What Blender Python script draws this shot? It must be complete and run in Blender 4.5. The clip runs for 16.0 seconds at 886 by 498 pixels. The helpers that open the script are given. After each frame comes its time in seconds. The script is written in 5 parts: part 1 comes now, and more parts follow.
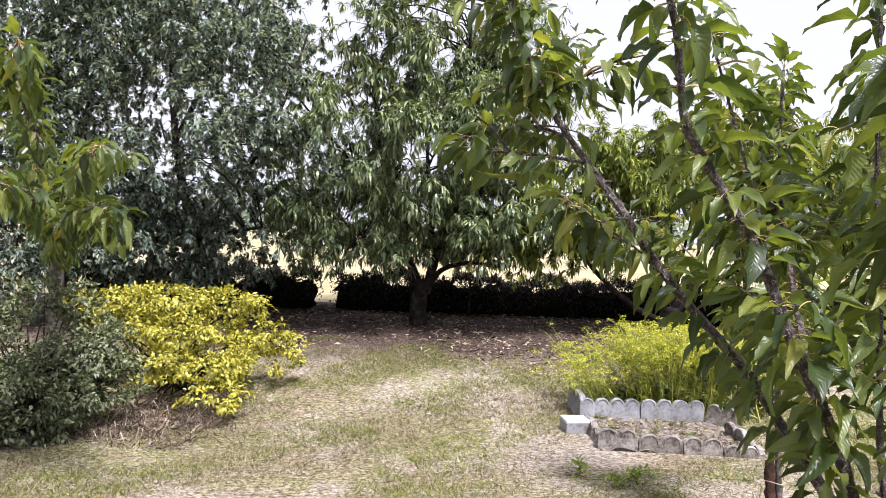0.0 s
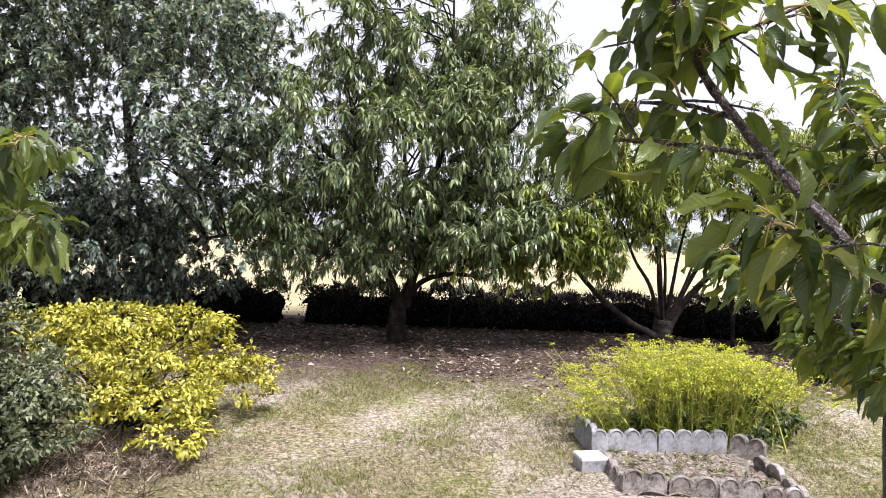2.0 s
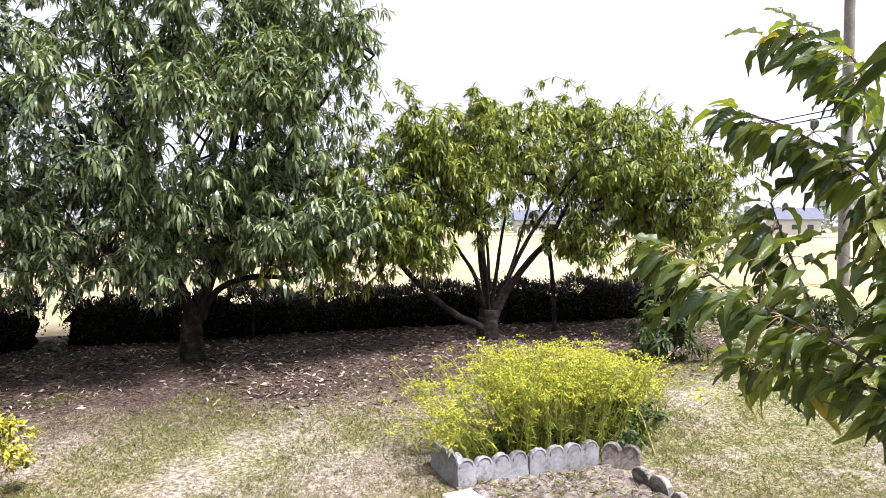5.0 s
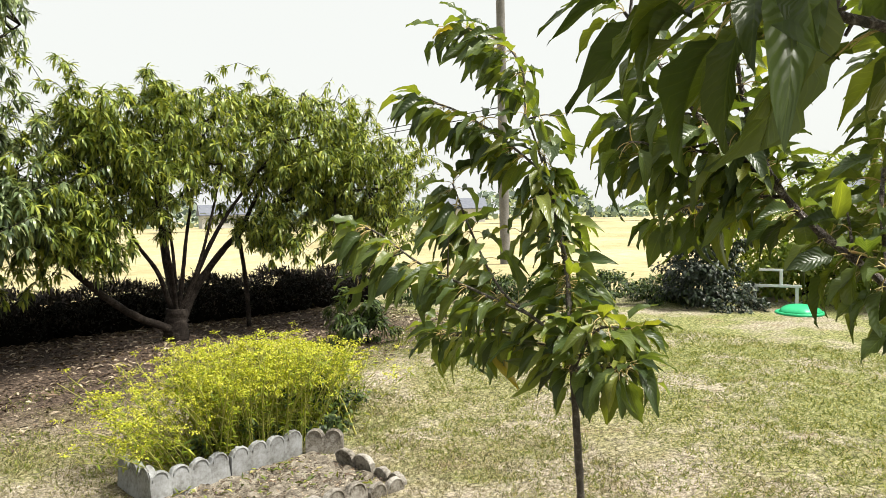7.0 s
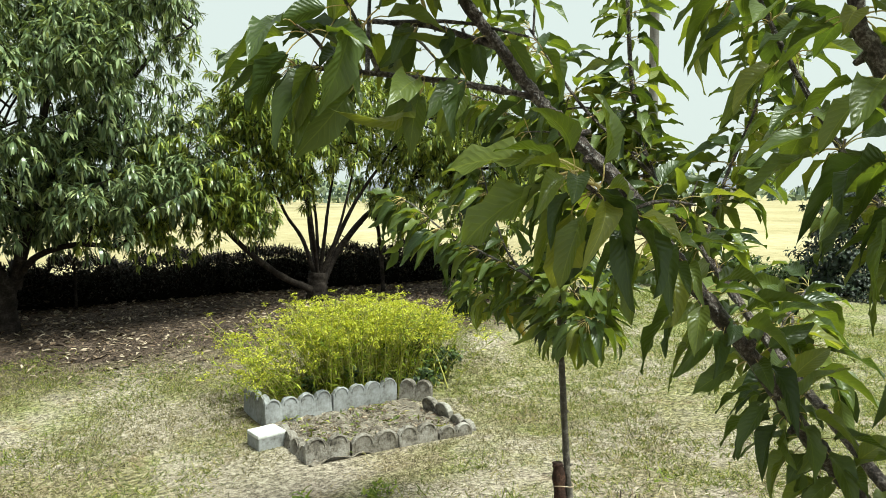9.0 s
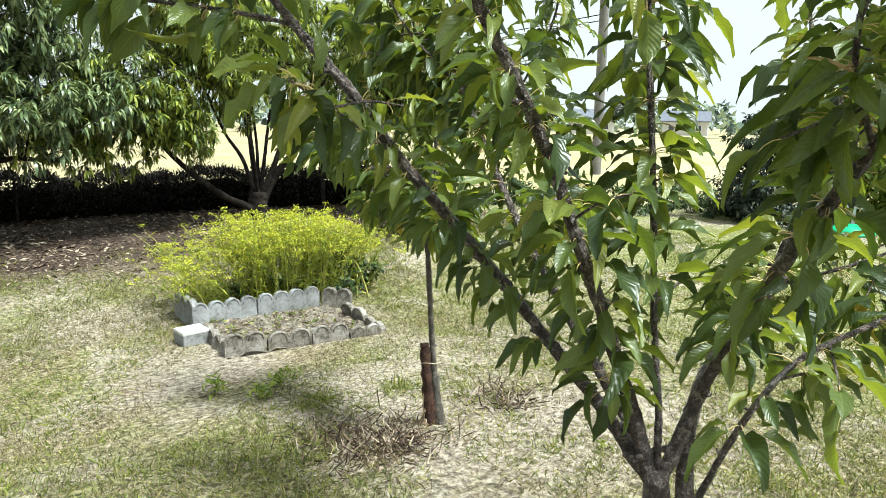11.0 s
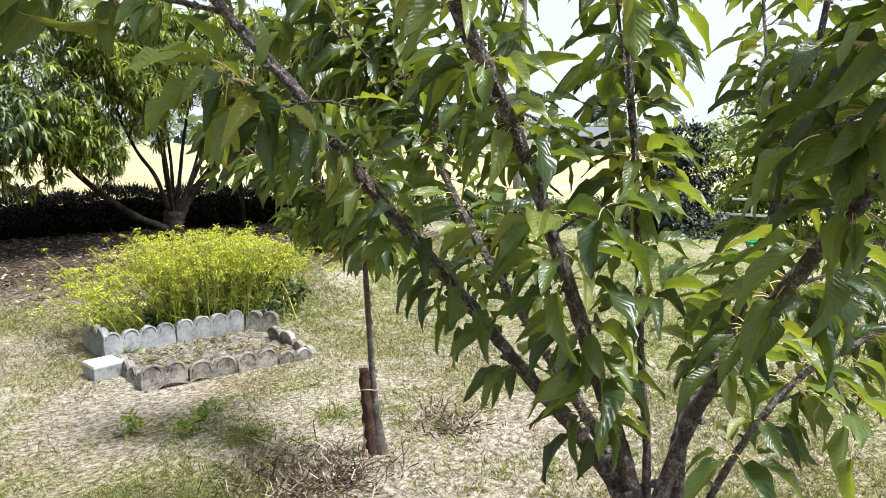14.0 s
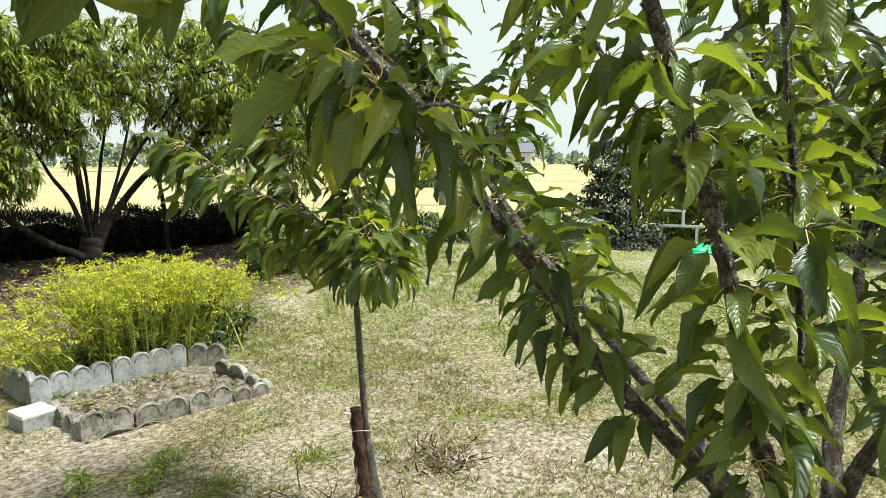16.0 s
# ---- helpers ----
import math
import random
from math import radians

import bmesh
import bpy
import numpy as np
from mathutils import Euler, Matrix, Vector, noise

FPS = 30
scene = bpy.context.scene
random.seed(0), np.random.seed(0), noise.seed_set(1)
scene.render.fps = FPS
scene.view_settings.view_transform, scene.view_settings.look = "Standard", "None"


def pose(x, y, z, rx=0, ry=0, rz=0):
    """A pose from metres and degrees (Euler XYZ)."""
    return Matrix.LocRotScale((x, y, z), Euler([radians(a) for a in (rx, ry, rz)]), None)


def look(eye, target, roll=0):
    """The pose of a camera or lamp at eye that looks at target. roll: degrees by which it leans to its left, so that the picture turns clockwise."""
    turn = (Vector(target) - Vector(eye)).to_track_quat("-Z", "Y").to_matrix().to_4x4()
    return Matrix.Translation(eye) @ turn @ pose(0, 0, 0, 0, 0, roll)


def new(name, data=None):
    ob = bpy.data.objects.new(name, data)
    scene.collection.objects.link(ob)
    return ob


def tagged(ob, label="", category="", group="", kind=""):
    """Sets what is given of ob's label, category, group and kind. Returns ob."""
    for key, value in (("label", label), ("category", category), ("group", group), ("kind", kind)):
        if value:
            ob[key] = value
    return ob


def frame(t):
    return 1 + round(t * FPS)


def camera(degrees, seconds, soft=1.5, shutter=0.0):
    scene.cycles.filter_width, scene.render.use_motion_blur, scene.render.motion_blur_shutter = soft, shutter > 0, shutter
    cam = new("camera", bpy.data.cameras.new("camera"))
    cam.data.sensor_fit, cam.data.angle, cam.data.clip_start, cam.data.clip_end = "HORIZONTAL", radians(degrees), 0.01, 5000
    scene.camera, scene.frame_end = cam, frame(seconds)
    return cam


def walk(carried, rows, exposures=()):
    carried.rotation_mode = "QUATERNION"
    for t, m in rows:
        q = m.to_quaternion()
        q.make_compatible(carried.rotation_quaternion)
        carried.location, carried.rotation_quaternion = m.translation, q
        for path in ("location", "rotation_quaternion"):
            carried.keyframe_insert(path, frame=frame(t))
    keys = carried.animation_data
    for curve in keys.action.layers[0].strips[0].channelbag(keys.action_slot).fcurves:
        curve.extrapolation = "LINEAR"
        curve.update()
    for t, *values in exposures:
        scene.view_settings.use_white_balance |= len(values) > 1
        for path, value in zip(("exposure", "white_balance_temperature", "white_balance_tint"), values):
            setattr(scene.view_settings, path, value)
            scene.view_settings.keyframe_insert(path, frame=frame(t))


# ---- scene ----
cam = camera(63.8, 16.0, soft=0.5)
PATH = [
    (0, (-0.012, -0.152, 1.428), (-0.042, 1.847, 1.355), 2.2),
    (0.5, (-0.117, 0.034, 1.403), (-0.021, 2.03, 1.325), 1.8),
    (1, (-0.221, 0.21, 1.404), (-0.069, 2.2, 1.274), 2.1),
    (1.5, (-0.265, 0.389, 1.414), (-0.196, 2.385, 1.31), 1.4),
    (2, (-0.27, 0.53, 1.453), (-0.189, 2.527, 1.398), 2.3),
    (2.5, (-0.322, 0.67, 1.447), (-0.195, 2.665, 1.402), 2.6),
    (3, (-0.44, 0.841, 1.444), (-0.225, 2.829, 1.41), 2.5),
    (3.2, (-0.454, 0.902, 1.438), (-0.212, 2.887, 1.381), 3.2),
    (5.3, (-0.427, 1.667, 1.541), (0.32, 3.52, 1.453), -0.7),
    (5.5, (-0.413, 1.703, 1.536), (0.384, 3.536, 1.477), -1.0),
    (6, (-0.346, 1.787, 1.511), (0.609, 3.542, 1.436), -1.0),
    (6.5, (-0.355, 1.757, 1.509), (0.918, 3.296, 1.411), -1.5),
    (7, (-0.429, 1.652, 1.499), (0.96, 3.086, 1.377), -1.4),
    (7.5, (-0.404, 1.535, 1.508), (0.819, 3.114, 1.424), -1.9),
    (8, (-0.341, 1.354, 1.516), (0.739, 3.033, 1.407), -1.8),
    (8.5, (-0.347, 1.15, 1.472), (0.626, 2.889, 1.304), -2.7),
    (9, (-0.291, 0.953, 1.478), (0.73, 2.664, 1.304), -0.5),
    (9.5, (-0.217, 0.781, 1.486), (0.77, 2.507, 1.269), 1.0),
    (10, (-0.219, 0.659, 1.464), (0.845, 2.335, 1.216), -0.4),
    (10.2, (-0.235, 0.596, 1.45), (0.844, 2.251, 1.135), 0.0),
    (12.3, (-0.149, 0.338, 1.425), (0.988, 1.94, 1.049), 2.2),
    (12.5, (-0.168, 0.369, 1.42), (1.012, 1.943, 1.062), 1.9),
    (13, (-0.225, 0.434, 1.417), (1.018, 1.963, 1.071), 2.0),
    (13.5, (-0.225, 0.505, 1.41), (1.008, 2.035, 1.041), 1.9),
    (14, (-0.171, 0.591, 1.411), (1.102, 2.1, 1.087), 0.5),
    (14.5, (-0.142, 0.65, 1.418), (1.133, 2.156, 1.096), -0.5),
    (15, (-0.158, 0.713, 1.411), (1.221, 2.128, 1.102), -0.2),
    (15.5, (-0.231, 0.85, 1.407), (1.21, 2.208, 1.125), -1.4),
    (16, (-0.248, 0.973, 1.401), (1.201, 2.323, 1.124), -0.2),
]
walk(cam, [(t, look(eye, target, roll)) for t, eye, target, roll in PATH], [(0, 1.05, 5950, 22), (3, 1.09, 5950, 22), (5.5, 1.21, 5950, 21), (6, 0.99, 6400, 14), (7, 0.96, 6750, 5), (8.5, 0.89, 6900, -4), (9, 0.8, 6350, -8), (10, 0.97, 6000, -9), (12.5, 1.12, 5950, 8), (14, 1.07, 5950, 7), (15, 0.97, 6400, -2), (16, 0.91, 6450, -5)])

# ---- light ----
world = bpy.data.worlds.new("sky")
scene.world = world
world.use_nodes = True
wn = world.node_tree
wn.nodes.clear()
sky = wn.nodes.new("ShaderNodeTexSky")
sky.sky_type, sky.sun_disc = "NISHITA", False
sky.sun_elevation, sky.sun_rotation = radians(62), radians(143)
sky.dust_density, sky.air_density, sky.ozone_density = 4.0, 1.0, 1.0
haze = wn.nodes.new("ShaderNodeMixRGB")
haze.inputs[0].default_value = 0.9
haze.inputs[2].default_value = (10.0, 10.12, 10.3, 1)
back = wn.nodes.new("ShaderNodeBackground")
back.inputs[1].default_value = 0.052
wout = wn.nodes.new("ShaderNodeOutputWorld")
wn.links.new(sky.outputs[0], haze.inputs[1])
wn.links.new(haze.outputs[0], back.inputs[0])
wn.links.new(back.outputs[0], wout.inputs[0])

sun = new("sun", bpy.data.lights.new("sun", "SUN"))
sun.data.energy, sun.data.angle, sun.data.color = 5.0, radians(15), (1.0, 0.965, 0.91)
sun.matrix_world = look((0, 0, 20), (-5.8, 7.7, 2.0))

# ---- materials ----


def mat(name):
    m = bpy.data.materials.new(name)
    m.use_nodes = True
    n = m.node_tree.nodes
    n.clear()
    out = n.new("ShaderNodeOutputMaterial")
    return m, n, m.node_tree.links, out


ALBEDO_SCALE = 0.84  # darkens all ramp colours below, for stronger sun-to-sky contrast at higher exposure


def ramp(n, stops):
    r = n.new("ShaderNodeValToRGB")
    e = r.color_ramp.elements
    while len(e) < len(stops):
        e.new(0.5)
    for el, (p, c) in zip(e, stops):
        el.position, el.color = p, (c[0] * ALBEDO_SCALE, c[1] * ALBEDO_SCALE, c[2] * ALBEDO_SCALE, 1)
    return r


def noise_node(n, l, scale, coords, detail=4.0, rough=0.6):
    t = n.new("ShaderNodeTexNoise")
    t.inputs["Scale"].default_value, t.inputs["Detail"].default_value, t.inputs["Roughness"].default_value = scale, detail, rough
    l.new(coords, t.inputs["Vector"])
    return t


def mixc(n, l, fac, a, b, mode="MIX"):
    m = n.new("ShaderNodeMixRGB")
    m.blend_type = mode
    for sock, v in zip(m.inputs, (fac, a, b)):
        if isinstance(v, (int, float)):
            sock.default_value = v
        elif isinstance(v, tuple):
            sock.default_value = (*v, 1)
        else:
            l.new(v, sock)
    return m.outputs[0]


def math_node(n, l, op, a, b=0.0):
    m = n.new("ShaderNodeMath")
    m.operation = op
    for sock, v in zip(m.inputs, (a, b)):
        if isinstance(v, (int, float)):
            sock.default_value = v
        else:
            l.new(v, sock)
    return m.outputs[0]


def surface(name, stops, scale, rough=0.8, bump=0.3, fine=6.0, spec=0.3, coord="Object"):
    """Colour over two scales of noise, with a fine relief."""
    m, n, l, out = mat(name)
    tc = n.new("ShaderNodeTexCoord").outputs[coord]
    a = noise_node(n, l, scale, tc)
    b = noise_node(n, l, scale * fine, tc, 6.0, 0.7)
    f = math_node(n, l, "ADD", math_node(n, l, "MULTIPLY", a.outputs[0], 0.55), math_node(n, l, "MULTIPLY", b.outputs[0], 0.45))
    r = ramp(n, stops)
    l.new(f, r.inputs[0])
    p = n.new("ShaderNodeBsdfPrincipled")
    p.inputs["Roughness"].default_value, p.inputs["Specular IOR Level"].default_value = rough, spec
    l.new(r.outputs[0], p.inputs["Base Color"])
    bp = n.new("ShaderNodeBump")
    bp.inputs["Strength"].default_value, bp.inputs["Distance"].default_value = bump, 0.01
    l.new(b.outputs[0], bp.inputs["Height"])
    l.new(bp.outputs[0], p.inputs["Normal"])
    l.new(p.outputs[0], out.inputs[0])
    return m


def leaf_mat(name, stops, gloss=0.42, through_light=0.4, veins=0.35, per_object=False, glow=(1.25, 1.2, 0.5), rib=10.0):
    """A leaf: colour varied from leaf to leaf, paler ribs, light passing through the blade."""
    m, n, l, out = mat(name)
    if per_object:
        rnd = n.new("ShaderNodeObjectInfo").outputs["Random"]
    else:
        rnd = n.new("ShaderNodeNewGeometry").outputs["Random Per Island"]
    uv = n.new("ShaderNodeTexCoord").outputs["UV"]
    r = ramp(n, stops)
    l.new(rnd, r.inputs[0])
    col = r.outputs[0]
    sep = n.new("ShaderNodeSeparateXYZ")
    l.new(uv, sep.inputs[0])
    off = math_node(n, l, "ABSOLUTE", math_node(n, l, "SUBTRACT", sep.outputs[1], 0.5))
    p = n.new("ShaderNodeBsdfPrincipled")
    blotch = noise_node(n, l, 9.0, uv)
    col = mixc(n, l, math_node(n, l, "MULTIPLY", blotch.outputs[0], 0.5), col, mixc(n, l, 1.0, col, (0.62, 0.66, 0.5), "MULTIPLY"))
    if veins:
        mid = math_node(n, l, "LESS_THAN", off, 0.022)
        wave = math_node(n, l, "SINE", math_node(n, l, "MULTIPLY", math_node(n, l, "SUBTRACT", sep.outputs[0], math_node(n, l, "MULTIPLY", off, 0.55)), 6.283 * rib))
        side = math_node(n, l, "GREATER_THAN", wave, 0.93)
        rib_f = math_node(n, l, "MAXIMUM", mid, math_node(n, l, "MULTIPLY", side, 0.45))
        col = mixc(n, l, math_node(n, l, "MULTIPLY", rib_f, veins), col, mixc(n, l, 1.0, col, (2.2, 2.0, 1.7), "MULTIPLY"))
        bp = n.new("ShaderNodeBump")
        bp.inputs["Strength"].default_value, bp.inputs["Distance"].default_value = 0.17, 0.003
        l.new(wave, bp.inputs["Height"])
        l.new(bp.outputs[0], p.inputs["Normal"])
    p.inputs["Roughness"].default_value, p.inputs["Specular IOR Level"].default_value = gloss, 0.45 if veins else 0.4
    l.new(col, p.inputs["Base Color"])
    t = n.new("ShaderNodeBsdfTranslucent")
    l.new(mixc(n, l, 1.0, col, glow, "MULTIPLY"), t.inputs[0])
    mx = n.new("ShaderNodeMixShader")
    mx.inputs[0].default_value = through_light
    l.new(p.outputs[0], mx.inputs[1])
    l.new(t.outputs[0], mx.inputs[2])
    l.new(mx.outputs[0], out.inputs[0])
    return m


BARK_CHERRY = surface("cherry_bark", [(0.38, (0.014, 0.010, 0.010)), (0.47, (0.055, 0.038, 0.034)), (0.54, (0.138, 0.104, 0.094)), (0.61, (0.35, 0.305, 0.29))], 60, 0.36, 1.0, 4, 0.5)
BARK_YOUNG = surface("young_bark", [(0.34, (0.05, 0.042, 0.036)), (0.5, (0.10, 0.085, 0.07)), (0.66, (0.28, 0.25, 0.22))], 40, 0.6, 0.8)
BARK_DARK = surface("orchard_bark", [(0.36, (0.010, 0.008, 0.007)), (0.5, (0.028, 0.022, 0.019)), (0.66, (0.085, 0.07, 0.06))], 9, 0.95, 0.8, 6.0, 0.1)
PETIOLE = surface("petiole", [(0.3, (0.40, 0.38, 0.13)), (0.5, (0.55, 0.44, 0.18)), (0.65, (0.50, 0.29, 0.13))], 12, 0.45, 0.05)
LEAF_CHERRY_OWN = leaf_mat("cherry_leaf", [(0.0, (0.04, 0.064, 0.025)), (0.3, (0.085, 0.125, 0.042)), (0.65, (0.145, 0.195, 0.056)), (0.92, (0.205, 0.25, 0.066)), (0.985, (0.26, 0.29, 0.075)), (1.0, (0.42, 0.33, 0.07))], 0.34, 0.46, 0.35, True, (1.6, 1.5, 0.4))
LEAF_CHERRY = leaf_mat("cherry_leaf_mass", [(0.0, (0.04, 0.064, 0.025)), (0.3, (0.085, 0.125, 0.042)), (0.65, (0.145, 0.195, 0.056)), (0.92, (0.205, 0.25, 0.066)), (1.0, (0.28, 0.30, 0.075))], 0.34, 0.46, 0.35, False, (1.6, 1.5, 0.4))
LEAF_PEACH = leaf_mat("peach_leaf", [(0.0, (0.036, 0.058, 0.029)), (0.35, (0.15, 0.205, 0.10)), (0.8, (0.32, 0.395, 0.20)), (1.0, (0.47, 0.51, 0.27))], 0.28, 0.28, 0.0)
LEAF_PEACH_LIGHT = leaf_mat("peach_leaf_light", [(0.0, (0.035, 0.060, 0.018)), (0.3, (0.165, 0.225, 0.052)), (0.75, (0.37, 0.43, 0.085)), (1.0, (0.54, 0.55, 0.13))], 0.36, 0.33, 0.0)
LEAF_PLUM = leaf_mat("plum_leaf", [(0.0, (0.030, 0.048, 0.040)), (0.35, (0.17, 0.22, 0.195)), (0.8, (0.38, 0.455, 0.41)), (1.0, (0.48, 0.51, 0.32))], 0.27, 0.36, 0.0, glow=(1.2, 1.2, 0.7))
LEAF_GOLD = leaf_mat("golden_leaf", [(0.0, (0.08, 0.095, 0.014)), (0.3, (0.33, 0.32, 0.03)), (0.7, (0.64, 0.575, 0.06)), (1.0, (0.84, 0.76, 0.20))], 0.5, 0.35, 0.0, glow=(1.1, 1.1, 0.6))
LEAF_GREY = leaf_mat("grey_leaf", [(0.0, (0.03, 0.042, 0.02)), (0.45, (0.14, 0.165, 0.08)), (0.85, (0.30, 0.335, 0.19)), (1.0, (0.48, 0.50, 0.33))], 0.5, 0.3, 0.0)
# dark leaf colour that also holds the shade on the hedge's front
LEAF_HEDGE = leaf_mat("shaded_hedge_leaf", [(0.0, (0.006, 0.006, 0.005)), (0.7, (0.014, 0.013, 0.010)), (0.93, (0.04, 0.03, 0.025)), (1.0, (0.10, 0.07, 0.06))], 0.9, 0.08, 0.0)
HEDGE_TIP = leaf_mat("hedge_tip", [(0.0, (0.015, 0.012, 0.011)), (0.6, (0.045, 0.033, 0.032)), (0.9, (0.11, 0.085, 0.085)), (1.0, (0.18, 0.15, 0.14))], 0.85, 0.12, 0.0)
LEAF_SHRUB = leaf_mat("shrub_leaf", [(0.0, (0.018, 0.032, 0.014)), (0.5, (0.05, 0.085, 0.022)), (0.9, (0.10, 0.15, 0.035)), (1.0, (0.18, 0.22, 0.06))], 0.5, 0.3, 0.0)
LEAF_EVERGREEN = leaf_mat("evergreen_leaf", [(0.0, (0.008, 0.014, 0.010)), (0.6, (0.022, 0.036, 0.022)), (0.92, (0.05, 0.075, 0.04)), (1.0, (0.11, 0.14, 0.08))], 0.5, 0.12, 0.0)
LEAF_BRIGHT = leaf_mat("bright_leaf", [(0.0, (0.12, 0.18, 0.025)), (0.5, (0.24, 0.33, 0.05)), (1.0, (0.42, 0.46, 0.09))], 0.5, 0.4, 0.0)
LEAF_HERB = leaf_mat("herb_leaf", [(0.0, (0.10, 0.16, 0.012)), (0.5, (0.28, 0.36, 0.022)), (1.0, (0.48, 0.50, 0.05))], 0.6, 0.35, 0.0)
FLOWER = leaf_mat("umbel", [(0.0, (0.32, 0.38, 0.02)), (0.5, (0.54, 0.56, 0.035)), (1.0, (0.74, 0.70, 0.14))], 0.7, 0.35, 0.0)
STEM = surface("herb_stem", [(0.3, (0.20, 0.22, 0.04)), (0.65, (0.46, 0.42, 0.12))], 3, 0.6, 0.05)
GRASS = leaf_mat("grass_blade", [(0.0, (0.09, 0.085, 0.03)), (0.35, (0.185, 0.16, 0.07)), (0.7, (0.34, 0.285, 0.155)), (1.0, (0.56, 0.49, 0.33))], 0.7, 0.3, 0.0, glow=(1.05, 1.05, 0.8))
GRASS_GREEN = leaf_mat("grass_green", [(0.0, (0.075, 0.10, 0.022)), (0.45, (0.18, 0.225, 0.038)), (0.8, (0.32, 0.34, 0.075)), (1.0, (0.53, 0.45, 0.20))], 0.7, 0.3, 0.0)
STRAW = leaf_mat("dry_stalk", [(0.0, (0.24, 0.17, 0.09)), (0.5, (0.42, 0.33, 0.18)), (1.0, (0.60, 0.50, 0.30))], 0.8, 0.2, 0.0)
LITTER = leaf_mat("fallen_leaf", [(0.0, (0.03, 0.02, 0.015)), (0.45, (0.08, 0.05, 0.036)), (0.7, (0.22, 0.145, 0.10)), (1.0, (0.66, 0.55, 0.45))], 0.8, 0.1, 0.0)
CONCRETE = surface("edging_concrete", [(0.36, (0.13, 0.122, 0.112)), (0.48, (0.27, 0.27, 0.272)), (0.6, (0.37, 0.375, 0.39))], 7, 0.9, 0.2)
CONCRETE_DIRTY = surface("weathered_concrete", [(0.38, (0.06, 0.052, 0.044)), (0.48, (0.20, 0.175, 0.148)), (0.6, (0.37, 0.345, 0.315))], 9, 0.9, 0.7)
BRICK_WHITE = surface("pale_block", [(0.3, (0.42, 0.40, 0.38)), (0.5, (0.70, 0.70, 0.69)), (0.65, (0.80, 0.80, 0.80))], 14, 0.8, 0.3)
WOOD_SPLIT = surface("split_wood", [(0.34, (0.012, 0.008, 0.007)), (0.5, (0.055, 0.026, 0.018)), (0.68, (0.20, 0.10, 0.06))], 22, 0.85, 0.9)
WOOD_PALE = surface("pale_splinter", [(0.3, (0.40, 0.27, 0.17)), (0.65, (0.70, 0.56, 0.40))], 20, 0.8, 0.5)
WOOD_POLE = surface("pole_wood", [(0.3, (0.10, 0.095, 0.09)), (0.5, (0.17, 0.16, 0.15)), (0.7, (0.26, 0.25, 0.24))], 3, 0.9, 0.4, 8)
WHITE_PAINT = surface("white_paint", [(0.3, (0.7, 0.7, 0.7)), (0.7, (0.82, 0.82, 0.82))], 5, 0.5, 0.05)
GREEN_PLASTIC = surface("green_plastic", [(0.3, (0.02, 0.34, 0.14)), (0.7, (0.05, 0.52, 0.24))], 3, 0.4, 0.05)
WALL_FAR = surface("house_wall", [(0.3, (0.55, 0.53, 0.50)), (0.7, (0.68, 0.67, 0.65))], 1.5, 0.9, 0.1)
ROOF_FAR = surface("roof_tiles", [(0.3, (0.10, 0.11, 0.14)), (0.7, (0.20, 0.21, 0.25))], 2, 0.8, 0.2)
GLASS_DARK = surface("window_glass", [(0.3, (0.03, 0.035, 0.045)), (0.7, (0.06, 0.07, 0.09))], 1, 0.1, 0.0, 4, 0.6)
EARTH = surface("bed_soil", [(0.38, (0.085, 0.07, 0.055)), (0.5, (0.20, 0.17, 0.135)), (0.62, (0.38, 0.34, 0.28))], 16, 0.95, 0.9)
# near black: the shade inside the hedge is put into this colour
CORE = surface("hedge_shade_core", [(0.3, (0.004, 0.004, 0.003)), (0.7, (0.012, 0.01, 0.008))], 12, 0.95, 0.9, 6.0, 0.0)


